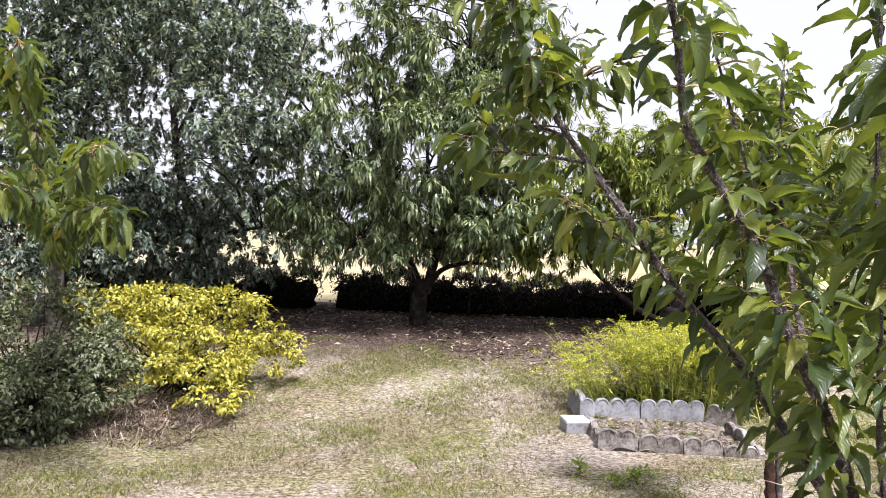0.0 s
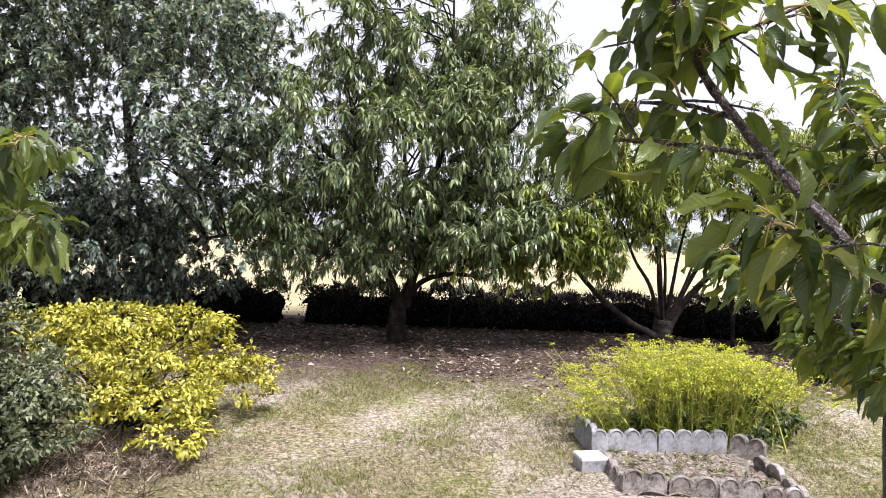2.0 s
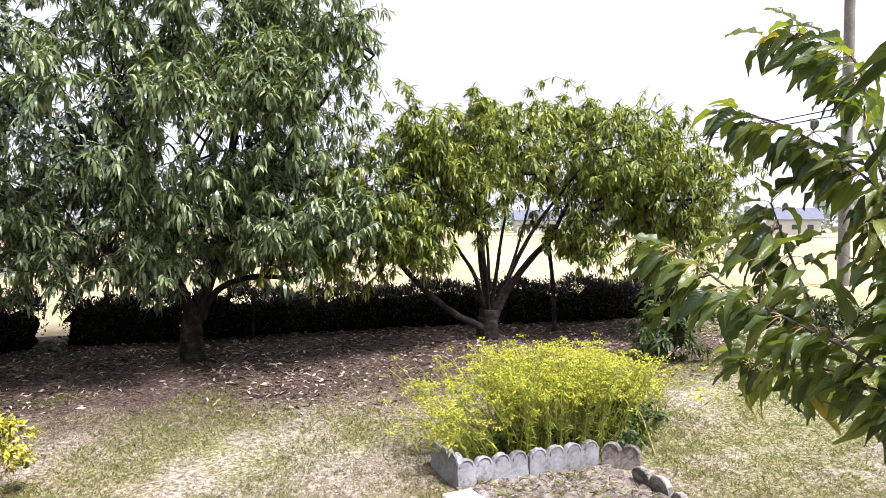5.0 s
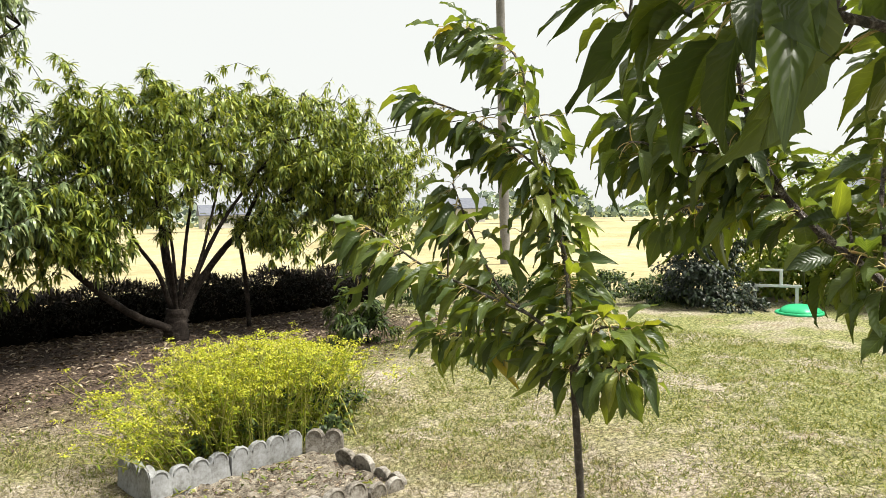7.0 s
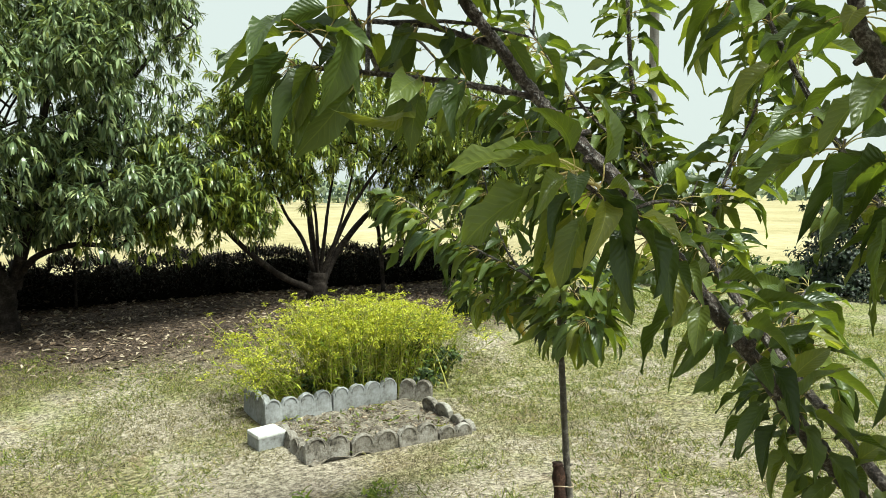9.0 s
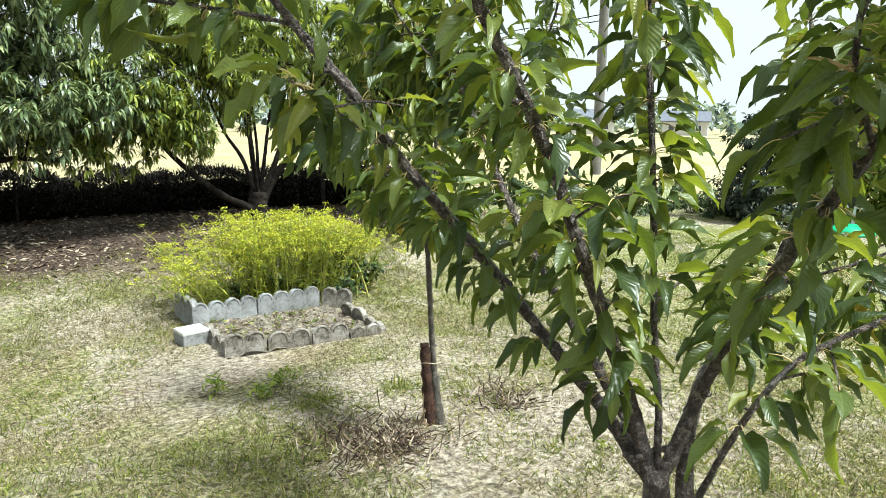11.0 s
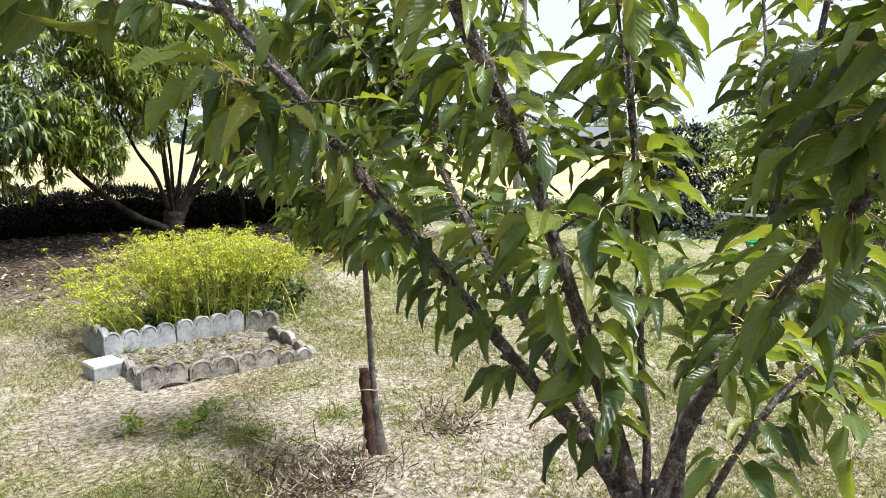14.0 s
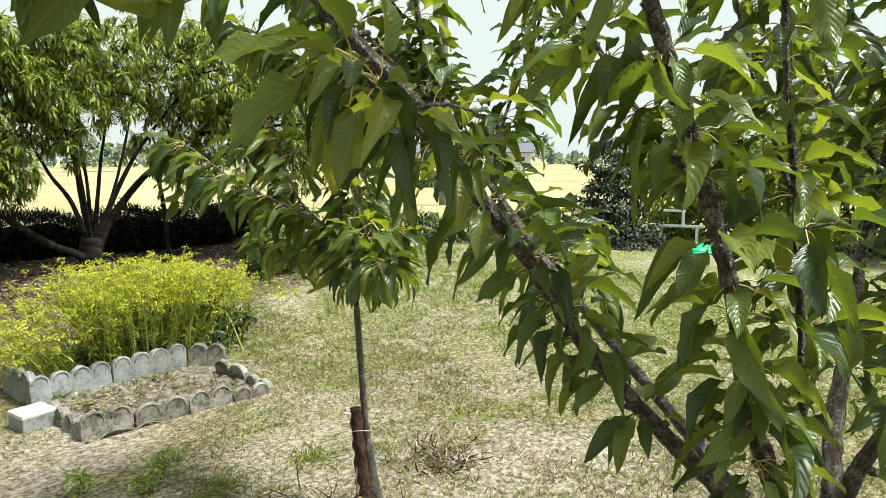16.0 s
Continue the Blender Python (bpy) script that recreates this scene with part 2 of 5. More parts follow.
def ground_mat():
    m, n, l, out = mat("garden_ground")
    tc = n.new("ShaderNodeTexCoord").outputs["Object"]
    sep = n.new("ShaderNodeSeparateXYZ")
    l.new(tc, sep.inputs[0])
    big = noise_node(n, l, 0.55, tc, 5.0, 0.6)
    mid = noise_node(n, l, 3.1, tc, 5.0, 0.65)
    fine = noise_node(n, l, 34.0, tc, 8.0, 0.85)
    straw = ramp(n, [(0.41, (0.045, 0.034, 0.022)), (0.5, (0.207, 0.166, 0.104)), (0.59, (0.50, 0.425, 0.30))])
    l.new(fine.outputs[0], straw.inputs[0])
    green = ramp(n, [(0.41, (0.035, 0.045, 0.014)), (0.5, (0.17, 0.19, 0.06)), (0.59, (0.42, 0.42, 0.18))])
    l.new(fine.outputs[0], green.inputs[0])
    g = ramp(n, [(0.42, (0, 0, 0)), (0.56, (1, 1, 1))])
    l.new(math_node(n, l, "ADD", math_node(n, l, "MULTIPLY", big.outputs[0], 0.6), math_node(n, l, "MULTIPLY", mid.outputs[0], 0.4)), g.inputs[0])
    # greener lawn to the east
    east = n.new("ShaderNodeMapRange")
    east.inputs[1].default_value, east.inputs[2].default_value = 1.8, 5.0
    l.new(sep.outputs[0], east.inputs[0])
    # greener ground before the orchard trees, its darker tone standing in for crown shade
    spot = n.new("ShaderNodeVectorMath")
    spot.operation = "DISTANCE"
    spot.inputs[1].default_value = (0.0, 6.5, 0.0)
    l.new(tc, spot.inputs[0])
    green_shade = n.new("ShaderNodeMapRange")
    green_shade.inputs[1].default_value, green_shade.inputs[2].default_value = 1.5, 0.6
    l.new(math_node(n, l, "ADD", spot.outputs["Value"], math_node(n, l, "MULTIPLY", mid.outputs[0], 0.5)), green_shade.inputs[0])
    # a second greener patch, nearer on the lawn
    spot_b = n.new("ShaderNodeVectorMath")
    spot_b.operation = "DISTANCE"
    spot_b.inputs[1].default_value = (0.45, 3.1, 0.0)
    l.new(tc, spot_b.inputs[0])
    green_b = n.new("ShaderNodeMapRange")
    green_b.inputs[1].default_value, green_b.inputs[2].default_value, green_b.inputs[4].default_value = 1.25, 0.6, 0.45
    l.new(math_node(n, l, "ADD", spot_b.outputs["Value"], math_node(n, l, "MULTIPLY", mid.outputs[0], 0.9)), green_b.inputs[0])
    gfac = math_node(n, l, "MAXIMUM", math_node(n, l, "MAXIMUM", math_node(n, l, "MULTIPLY", g.outputs[0], 0.75), green_b.outputs[0]), math_node(n, l, "MULTIPLY", math_node(n, l, "MAXIMUM", east.outputs[0], green_shade.outputs[0]), 0.85))
    col = mixc(n, l, gfac, straw.outputs[0], green.outputs[0])
    # bare, trodden earth in patches
    bare = ramp(n, [(0.47, (0, 0, 0)), (0.58, (1, 1, 1))])
    worn = noise_node(n, l, 1.15, tc, 8.0, 0.72).outputs[0]
    for cx, cy, reach in ((1.7, 3.1, 1.1), (0.75, 4.6, 0.8), (0.55, 6.0, 0.7), (2.2, 2.3, 0.8)):
        far_off = n.new("ShaderNodeVectorMath")
        far_off.operation = "DISTANCE"
        far_off.inputs[1].default_value = (cx, cy, 0.0)
        l.new(tc, far_off.inputs[0])
        near = n.new("ShaderNodeMapRange")
        near.inputs[1].default_value, near.inputs[2].default_value, near.inputs[4].default_value = reach, 0.2 * reach, 0.14
        l.new(far_off.outputs["Value"], near.inputs[0])
        worn = math_node(n, l, "ADD", worn, near.outputs[0])
    l.new(worn, bare.inputs[0])
    soil = ramp(n, [(0.41, (0.10, 0.08, 0.068)), (0.5, (0.345, 0.288, 0.235)), (0.59, (0.62, 0.54, 0.47))])
    l.new(fine.outputs[0], soil.inputs[0])
    col = mixc(n, l, math_node(n, l, "MULTIPLY", bare.outputs[0], 0.85), col, soil.outputs[0])
    dead = ramp(n, [(0.56, (0, 0, 0)), (0.66, (1, 1, 1))])
    l.new(noise_node(n, l, 2.6, tc, 8.0, 0.75).outputs[0], dead.inputs[0])
    thatch = ramp(n, [(0.36, (0.09, 0.055, 0.035)), (0.5, (0.24, 0.165, 0.105)), (0.64, (0.44, 0.34, 0.23))])
    l.new(fine.outputs[0], thatch.inputs[0])
    col = mixc(n, l, math_node(n, l, "MULTIPLY", dead.outputs[0], 0.7), col, thatch.outputs[0])
    # brown leaf mould under the orchard trees, darkened to carry the crowns' shade
    wob = math_node(n, l, "ADD", sep.outputs[1], math_node(n, l, "MULTIPLY", mid.outputs[0], 1.6))
    mould_shade = n.new("ShaderNodeMapRange")
    mould_shade.inputs[1].default_value, mould_shade.inputs[2].default_value = 7.5, 8.5
    l.new(wob, mould_shade.inputs[0])
    edge = n.new("ShaderNodeMapRange")
    edge.inputs[1].default_value, edge.inputs[2].default_value = 6.6, 5.2
    l.new(sep.outputs[0], edge.inputs[0])
    shaded_mould = ramp(n, [(0.40, (0.012, 0.009, 0.007)), (0.5, (0.06, 0.042, 0.032)), (0.60, (0.22, 0.165, 0.13))])
    l.new(fine.outputs[0], shaded_mould.inputs[0])
    col = mixc(n, l, math_node(n, l, "MULTIPLY", mould_shade.outputs[0], edge.outputs[0]), col, shaded_mould.outputs[0])
    # ripe field behind the hedge
    east_edge = math_node(n, l, "ADD", sep.outputs[0], math_node(n, l, "MULTIPLY", sep.outputs[1], 0.7))
    inf = math_node(n, l, "GREATER_THAN", math_node(n, l, "MAXIMUM", math_node(n, l, "SUBTRACT", sep.outputs[1], 11.4), math_node(n, l, "SUBTRACT", east_edge, 14.6)), 0.0)
    crop = ramp(n, [(0.34, (0.25, 0.205, 0.105)), (0.5, (0.40, 0.345, 0.195)), (0.66, (0.54, 0.49, 0.33))])
    band = noise_node(n, l, 0.12, tc, 6.0, 0.7)
    l.new(math_node(n, l, "ADD", math_node(n, l, "MULTIPLY", band.outputs[0], 0.6), math_node(n, l, "MULTIPLY", mid.outputs[0], 0.4)), crop.inputs[0])
    col = mixc(n, l, inf, col, crop.outputs[0])
    p = n.new("ShaderNodeBsdfPrincipled")
    p.inputs["Roughness"].default_value, p.inputs["Specular IOR Level"].default_value = 0.95, 0.1
    l.new(col, p.inputs["Base Color"])
    bp = n.new("ShaderNodeBump")
    bp.inputs["Strength"].default_value, bp.inputs["Distance"].default_value = 0.7, 0.02
    l.new(fine.outputs[0], bp.inputs["Height"])
    l.new(bp.outputs[0], p.inputs["Normal"])
    l.new(p.outputs[0], out.inputs[0])
    return m


GROUND = ground_mat()

# ---- mesh helpers ----
rng = np.random.default_rng(7)


def soft_step(x):
    x = np.clip(x, 0, 1)
    return x * x * (3 - 2 * x)


def height(x, y):
    """The lie of the land."""
    x, y = np.asarray(x, float), np.asarray(y, float)
    dip = np.interp(y, [-6, 0, 2.9, 4.0, 5.0, 5.8, 6.6, 7.6, 9.0, 12.0], [0.07, 0.07, 0.07, -0.04, -0.10, -0.11, -0.06, 0.02, 0.07, 0.07])
    side = soft_step((x + 6) / 3) * (1 - soft_step((x - 2.8) / 2.0))
    far = -0.013 * np.maximum(np.hypot(x, y) - 14, 0)
    return dip * side + 0.03 * (1 - side) + far


def make_mesh(name, v, f, uv=None, smooth=True):
    """A mesh from arrays of places and of faces that all have as many corners."""
    v, f = np.asarray(v, np.float32), np.asarray(f, np.int32)
    k = f.shape[1]
    me = bpy.data.meshes.new(name)
    me.vertices.add(len(v))
    me.vertices.foreach_set("co", v.ravel())
    me.loops.add(f.size)
    me.loops.foreach_set("vertex_index", f.ravel())
    me.polygons.add(len(f))
    me.polygons.foreach_set("loop_start", np.arange(0, f.size, k, dtype=np.int32))
    me.polygons.foreach_set("use_smooth", np.full(len(f), smooth))
    me.update(calc_edges=True)
    if uv is not None:
        layer = me.uv_layers.new(name="UVMap")
        layer.data.foreach_set("uv", np.asarray(uv, np.float32)[f.ravel()].ravel())
    me.validate()
    return me


class Pile:
    """Gathers pieces that become one mesh."""

    def __init__(self):
        self.v, self.f, self.uv, self.n = [], [], [], 0

    def add(self, v, f, uv=None):
        self.v.append(np.asarray(v, float))
        self.f.append(np.asarray(f) + self.n)
        self.uv.append(np.zeros((len(v), 2)) if uv is None else uv)
        self.n += len(v)

    def mesh(self, name, smooth=True):
        return make_mesh(name, np.concatenate(self.v), np.concatenate(self.f), np.concatenate(self.uv), smooth)


def part(name, me, material, parent, label="", kind=""):
    ob = new(name, me)
    for m in material if isinstance(material, (list, tuple)) else (material,):
        me.materials.append(m)
    ob.parent = parent
    if parent.type == "EMPTY":
        ob.matrix_parent_inverse = Matrix.Translation(-parent.location)
    return tagged(ob, label, kind=kind)


def thing(name, place, label, category, group="", kind=""):
    ob = new(name)
    ob.location = place
    ob.empty_display_size = 0.1
    return tagged(ob, label, category, group, kind)


def spline(points, n):
    """A smooth line through the points."""
    p = np.asarray(points, float)
    if len(p) == 2:
        return p[0] + (p[1] - p[0]) * np.linspace(0, 1, n)[:, None]
    q = np.vstack([2 * p[0] - p[1], p, 2 * p[-1] - p[-2]])
    out = []
    for u in np.linspace(0, len(p) - 1, n):
        i = min(int(u), len(p) - 2)
        t = u - i
        a, b, c, d = q[i:i + 4]
        out.append(0.5 * (2 * b + (c - a) * t + (2 * a - 5 * b + 4 * c - d) * t * t + (3 * b - a - 3 * c + d) * t ** 3))
    return np.array(out)


def tube(pile, line, r0, r1, sides=8, rough=0.0, power=1.0):
    """A tapered stem along a line."""
    line = np.asarray(line, float)
    n = len(line)
    tan = np.gradient(line, axis=0)
    tan /= np.linalg.norm(tan, axis=1)[:, None] + 1e-9
    side = np.cross(tan, np.array([0.31, 0.87, 0.38]))
    side /= np.linalg.norm(side, axis=1)[:, None] + 1e-9
    up = np.cross(tan, side)
    a = np.linspace(0, 2 * np.pi, sides, endpoint=False)
    r = r0 + (r1 - r0) * np.linspace(0, 1, n) ** power
    rr = r[:, None] * (1 + rough * rng.standard_normal((n, sides)))
    v = line[:, None] + rr[..., None] * (np.cos(a)[None, :, None] * side[:, None] + np.sin(a)[None, :, None] * up[:, None])
    i, j = np.meshgrid(np.arange(n - 1), np.arange(sides), indexing="ij")
    f = np.stack([i * sides + j, i * sides + (j + 1) % sides, (i + 1) * sides + (j + 1) % sides, (i + 1) * sides + j], -1).reshape(-1, 4)
    cap = [[(n - 1) * sides + k, (n - 1) * sides + (k + 1) % sides, (n - 1) * sides + (sides - 1 - k - 1) % sides, (n - 1) * sides + (sides - 1 - k)] for k in range(sides // 2 - 1)]
    f = np.vstack([f, np.array(cap, int).reshape(-1, 4)])
    uv = np.stack([np.repeat(np.linspace(0, 1, n), sides), np.full(n * sides, 0.5)], -1)
    pile.add(v.reshape(-1, 3), f, uv)


def leaf_shape(width, stations, fold=0.25, droop=0.25, stalk=0.0, columns=2, ripple=0.0, wide_at=0.42, seed=0, twist=0.0):
    """One blade of length 1 along x: places, faces, and uv with u along and v across it."""
    r = np.random.default_rng(seed)
    t = np.linspace(0, 1, stations)
    w = width * 0.5 * np.sin(np.pi * t ** (np.log(0.5) / np.log(wide_at))) ** 0.8
    w[0], w[-1] = 0.012, 0.006
    c = np.linspace(-1, 1, columns + 1)
    x = stalk + t[:, None] + 0 * c
    y = w[:, None] * c
    z = fold * np.abs(y) - droop * (t[:, None] ** 2) + 0 * c
    z = z + ripple * width * np.abs(c) * np.sin(t[:, None] * 14 + 2.1 * c + r.uniform(0, 6))
    z = z + 0.04 * np.sin(t[:, None] * 3 + r.uniform(0, 6)) * c
    a = twist * t[:, None]
    lift = -droop * (t[:, None] ** 2)
    y, z = y * np.cos(a) - (z - lift) * np.sin(a), lift + y * np.sin(a) + (z - lift) * np.cos(a)
    v = np.stack([x, y, z], -1).reshape(-1, 3)
    k = columns + 1
    i, j = np.meshgrid(np.arange(stations - 1), np.arange(columns), indexing="ij")
    f = np.stack([i * k + j, (i + 1) * k + j, (i + 1) * k + j + 1, i * k + j + 1], -1).reshape(-1, 4)
    uv = np.stack([np.repeat(t, k), np.tile(c * 0.5 + 0.5, stations)], -1)
    return v, f, uv


def kite(width, droop=0.2, wide_at=0.45, fold=0.3):
    """The simplest blade: four corners, creased along its middle."""
    w = width / 2
    v = np.array([(0, 0, 0), (wide_at, -w, fold * w - 0.2 * droop), (1, 0, -droop), (wide_at, w, fold * w - 0.2 * droop)], float)
    return v, np.array([(0, 1, 2, 3)]), np.array([(0, 0.5), (0.5, 0), (1, 0.5), (0.5, 1)], float)


def unit(a):
    return a / (np.linalg.norm(a, axis=-1, keepdims=True) + 1e-9)


def turn(along, up):
    """Turns that lay x along one way and z near another."""
    x = unit(along)
    y = unit(np.cross(up, x))
    return np.stack([x, y, np.cross(x, y)], -1)


def scatter(pile, shape, place, along, up, size):
    """Sets one shape at many places."""
    v, f, uv = shape
    m = turn(along, up)
    n = len(place)
    out = place[:, None] + np.einsum("nij,nkj->nki", m, v[None] * np.asarray(size).reshape(-1, 1, 1))
    ff = f[None] + (np.arange(n) * len(v))[:, None, None]
    pile.add(out.reshape(-1, 3), ff.reshape(-1, 4), np.tile(uv, (n, 1)))


def sprinkle(pile, shapes, place, along, up, size):
    """The same, with the shapes mixed at random."""
    pick = rng.integers(0, len(shapes), len(place))
    for k, s in enumerate(shapes):
        i = pick == k
        if i.any():
            scatter(pile, s, place[i], along[i], up[i], np.asarray(size)[i])


def randoms(n, spread=1.0):
    return rng.standard_normal((n, 3)) * spread

# ---- ground ----


def graded(lo, hi, near_lo, near_hi, step):
    mid = np.arange(near_lo, near_hi + 1e-6, step)
    out = near_hi + np.cumsum(step * 1.35 ** np.arange(1, 40))
    back_out = near_lo - np.cumsum(step * 1.35 ** np.arange(1, 40))
    return np.concatenate([back_out[back_out > lo][::-1], mid, out[out < hi]])


gx, gy = graded(-900, 900, -6, 11, 0.2), graded(-300, 1400, -3, 12, 0.2)
GX, GY = np.meshgrid(gx, gy)
gz = height(GX, GY) + 0.012 * np.sin(GX * 3.1 + 1.3 * np.sin(GY * 2.3)) * np.sin(GY * 2.7)
nx = len(gx)
ii, jj = np.meshgrid(np.arange(len(gy) - 1), np.arange(nx - 1), indexing="ij")
ground = new("ground", make_mesh("ground", np.stack([GX, GY, gz], -1).reshape(-1, 3), np.stack([ii * nx + jj, ii * nx + jj + 1, (ii + 1) * nx + jj + 1, (ii + 1) * nx + jj], -1).reshape(-1, 4)))
ground.data.materials.append(GROUND)
tagged(ground, "dry patchy lawn running out to a ripe straw-coloured field", "ground", kind="structure")

# ---- grass ----


def lawn(name, n, xr, yr, material, tall, label, keep):
    m = n // 14
    tuft = rng.integers(0, m, n)
    x = rng.uniform(*xr, m)[tuft] + 0.028 * rng.standard_normal(n)
    y = rng.uniform(*yr, m)[tuft] + 0.028 * rng.standard_normal(n)
    ok = keep(x, y)
    x, y = x[ok], y[ok]
    n = len(x)
    place = np.stack([x, y, height(x, y) + 0.012 * np.sin(x * 3.1 + 1.3 * np.sin(y * 2.3)) * np.sin(y * 2.7) - 0.003], -1)
    lean = randoms(n, 0.95)
    lean[:, 2] = 0.12 if name == "dead_straw" else 0.8
    pile = Pile()
    slim = 0.03 if name == "dead_straw" else 0.13
    shapes = [kite(w * slim, d, 0.3, 0.0) for w, d in ((0.9, 0.3), (0.7, 0.6), (1.1, 0.15))]
    sprinkle(pile, shapes, place, lean, randoms(n), tall * rng.uniform(0.4, 1.3, n))
    ob = new(name, pile.mesh(name))
    ob.data.materials.append(material)
    return tagged(ob, label, "grass", kind="stuff")


def patchy(x, y, level, seed):
    v = np.sin(x * 1.9 + seed) * np.sin(y * 2.3 + 1.7 * seed) + 0.6 * np.sin(x * 4.7 - y * 3.1 + seed) + 0.25 * rng.standard_normal(len(x))
    return v > level


def off_bed(x, y):
    return ~((x > 1.0) & (x < 2.15) & (y > 4.6) & (y < 5.95))


def bare(x, y):
    """Less grass on the trodden middle of the lawn."""
    return rng.random(len(x)) > 0.92 * np.exp(-((x - 1.35) / 1.1) ** 2 - ((y - 3.3) / 1.1) ** 2)


lawn("dry_grass", 275000, (-2.7, 3.3), (1.2, 7.6), GRASS, 0.030, "short dry straw-coloured grass of the lawn", lambda x, y: off_bed(x, y) & patchy(x, y, -0.2, 0.4) & bare(x, y))
lawn("green_grass", 300000, (-2.3, 7.0), (0.9, 8.2), GRASS_GREEN, 0.036, "short green grass in patches of the lawn", lambda x, y: off_bed(x, y) & (patchy(x, y, 0.45, 2.1) | ((np.hypot(x / 1.3, (y - 6.5) / 0.9) < 1) & patchy(x, y, -0.5, 1.7)) | ((np.hypot(x - 0.4, (y - 3.2) * 0.8) < 0.95) & patchy(x, y, -0.3, 0.9)) | ((x > 0.95) & (y < 2.6) & patchy(x, y, -0.1, 0.3)) | ((x > 2.4) & (y < 8.2) & patchy(x, y, -0.9, 1.1))))
# lying straw and dead stalks
lawn("dead_straw", 34000, (-2.5, 4.0), (0.8, 7.5), STRAW, 0.075, "dead straw stalks lying flat on the lawn", lambda x, y: off_bed(x, y) & patchy(x, y, 0.2, 3.3))


def coarse_patch(name, spots, n, material, tall, label, flat):
    """Coarser blades standing or lying round a few spots."""
    k = rng.integers(0, len(spots), n)
    c = np.array(spots)[k]
    x, y = c[:, 0] + c[:, 2] * rng.standard_normal(n), c[:, 1] + c[:, 2] * rng.standard_normal(n)
    lean = randoms(n, 1.0)
    lean[:, 2] = rng.uniform(0.05, flat, n)
    p = Pile()
    sprinkle(p, [leaf_shape(0.05, 4, 0.2, d, columns=1, wide_at=0.35) for d in (0.3, 0.7)], np.stack([x, y, height(x, y) - 0.002], -1), lean, randoms(n), rng.uniform(*tall, n))
    ob = new(name, p.mesh(name))
    ob.data.materials.append(material)
    return tagged(ob, label, "grass", kind="stuff")


coarse_patch("coarse_grass", [(0.55, 3.2, 0.16), (0.85, 3.05, 0.10), (0.3, 3.0, 0.15), (0.75, 2.85, 0.12), (2.45, 2.0, 0.2), (2.2, 1.75, 0.12), (1.15, 3.55, 0.07), (-0.4, 5.6, 0.25), (0.1, 5.3, 0.2), (1.75, 4.1, 0.1), (1.6, 3.5, 0.07), (2.4, 3.1, 0.15)], 3600, GRASS_GREEN, (0.03, 0.07), "coarse green grass tufts among the dry lawn", 1.1)
coarse_patch("dead_weeds", [(1.05, 3.05, 0.13), (1.25, 2.85, 0.10), (1.0, 2.8, 0.12), (1.9, 3.0, 0.1), (-1.7, 5.0, 0.2)], 1500, LITTER, (0.04, 0.11), "withered brown weeds lying in a tangle", 0.5)

# leaf litter under the orchard trees
n = 15000
lx, ly = rng.uniform(-3.5, 6.2, n), rng.uniform(6.9, 11.0, n)
ok = ly + 0.5 * np.sin(lx * 2.1) + 0.35 * rng.standard_normal(n) > 7.7
lx, ly = lx[ok], ly[ok]
pile = Pile()
flat = randoms(len(lx), 0.35)
flat[:, 2] += 1
sprinkle(pile, [leaf_shape(0.32, 3, 0.4, 0.3, columns=2, seed=k) for k in range(3)], np.stack([lx, ly, height(lx, ly) + 0.012], -1), randoms(len(lx)) * (1, 1, 0.15), flat, rng.uniform(0.04, 0.095, len(lx)))
litter = new("leaf_litter", pile.mesh("leaf_litter"))
litter.data.materials.append(LITTER)
tagged(litter, "brown fallen leaves lying thick under the fruit trees", "leaves", kind="stuff")

# ---- trees ----


CHERRY_SHAPES = [leaf_shape(w, 8, fo, dr, 0.42, 4, rp, 0.45, s, (0.4, -0.5, 0.2, 0.6, -0.2, -0.7)[s]) for s, (w, fo, dr, rp) in enumerate(((0.42, 0.7, 0.50, 0.13), (0.44, 0.5, 0.70, 0.17), (0.38, 1.0, 0.42, 0.12), (0.42, 0.8, 0.85, 0.15), (0.45, 0.35, 0.32, 0.17), (0.40, 1.25, 0.6, 0.12)))]


def cherry_leaf_mesh(shape):
    """A blade with its stalk."""
    v, f, uv = shape
    p = Pile()
    p.add(v, f, uv)
    blades = len(f)
    tube(p, spline([(0, 0, 0), (0.21, 0, 0.06), (0.44, 0, 0)], 5), 0.014, 0.011, 4)
    me = p.mesh("leaf")
    idx = np.zeros(len(me.polygons), np.int32)
    idx[blades:] = 1
    me.materials.append(LEAF_CHERRY_OWN)
    me.materials.append(PETIOLE)
    me.polygons.foreach_set("material_index", idx)
    return me


CHERRY_MESHES = [cherry_leaf_mesh(s) for s in CHERRY_SHAPES]


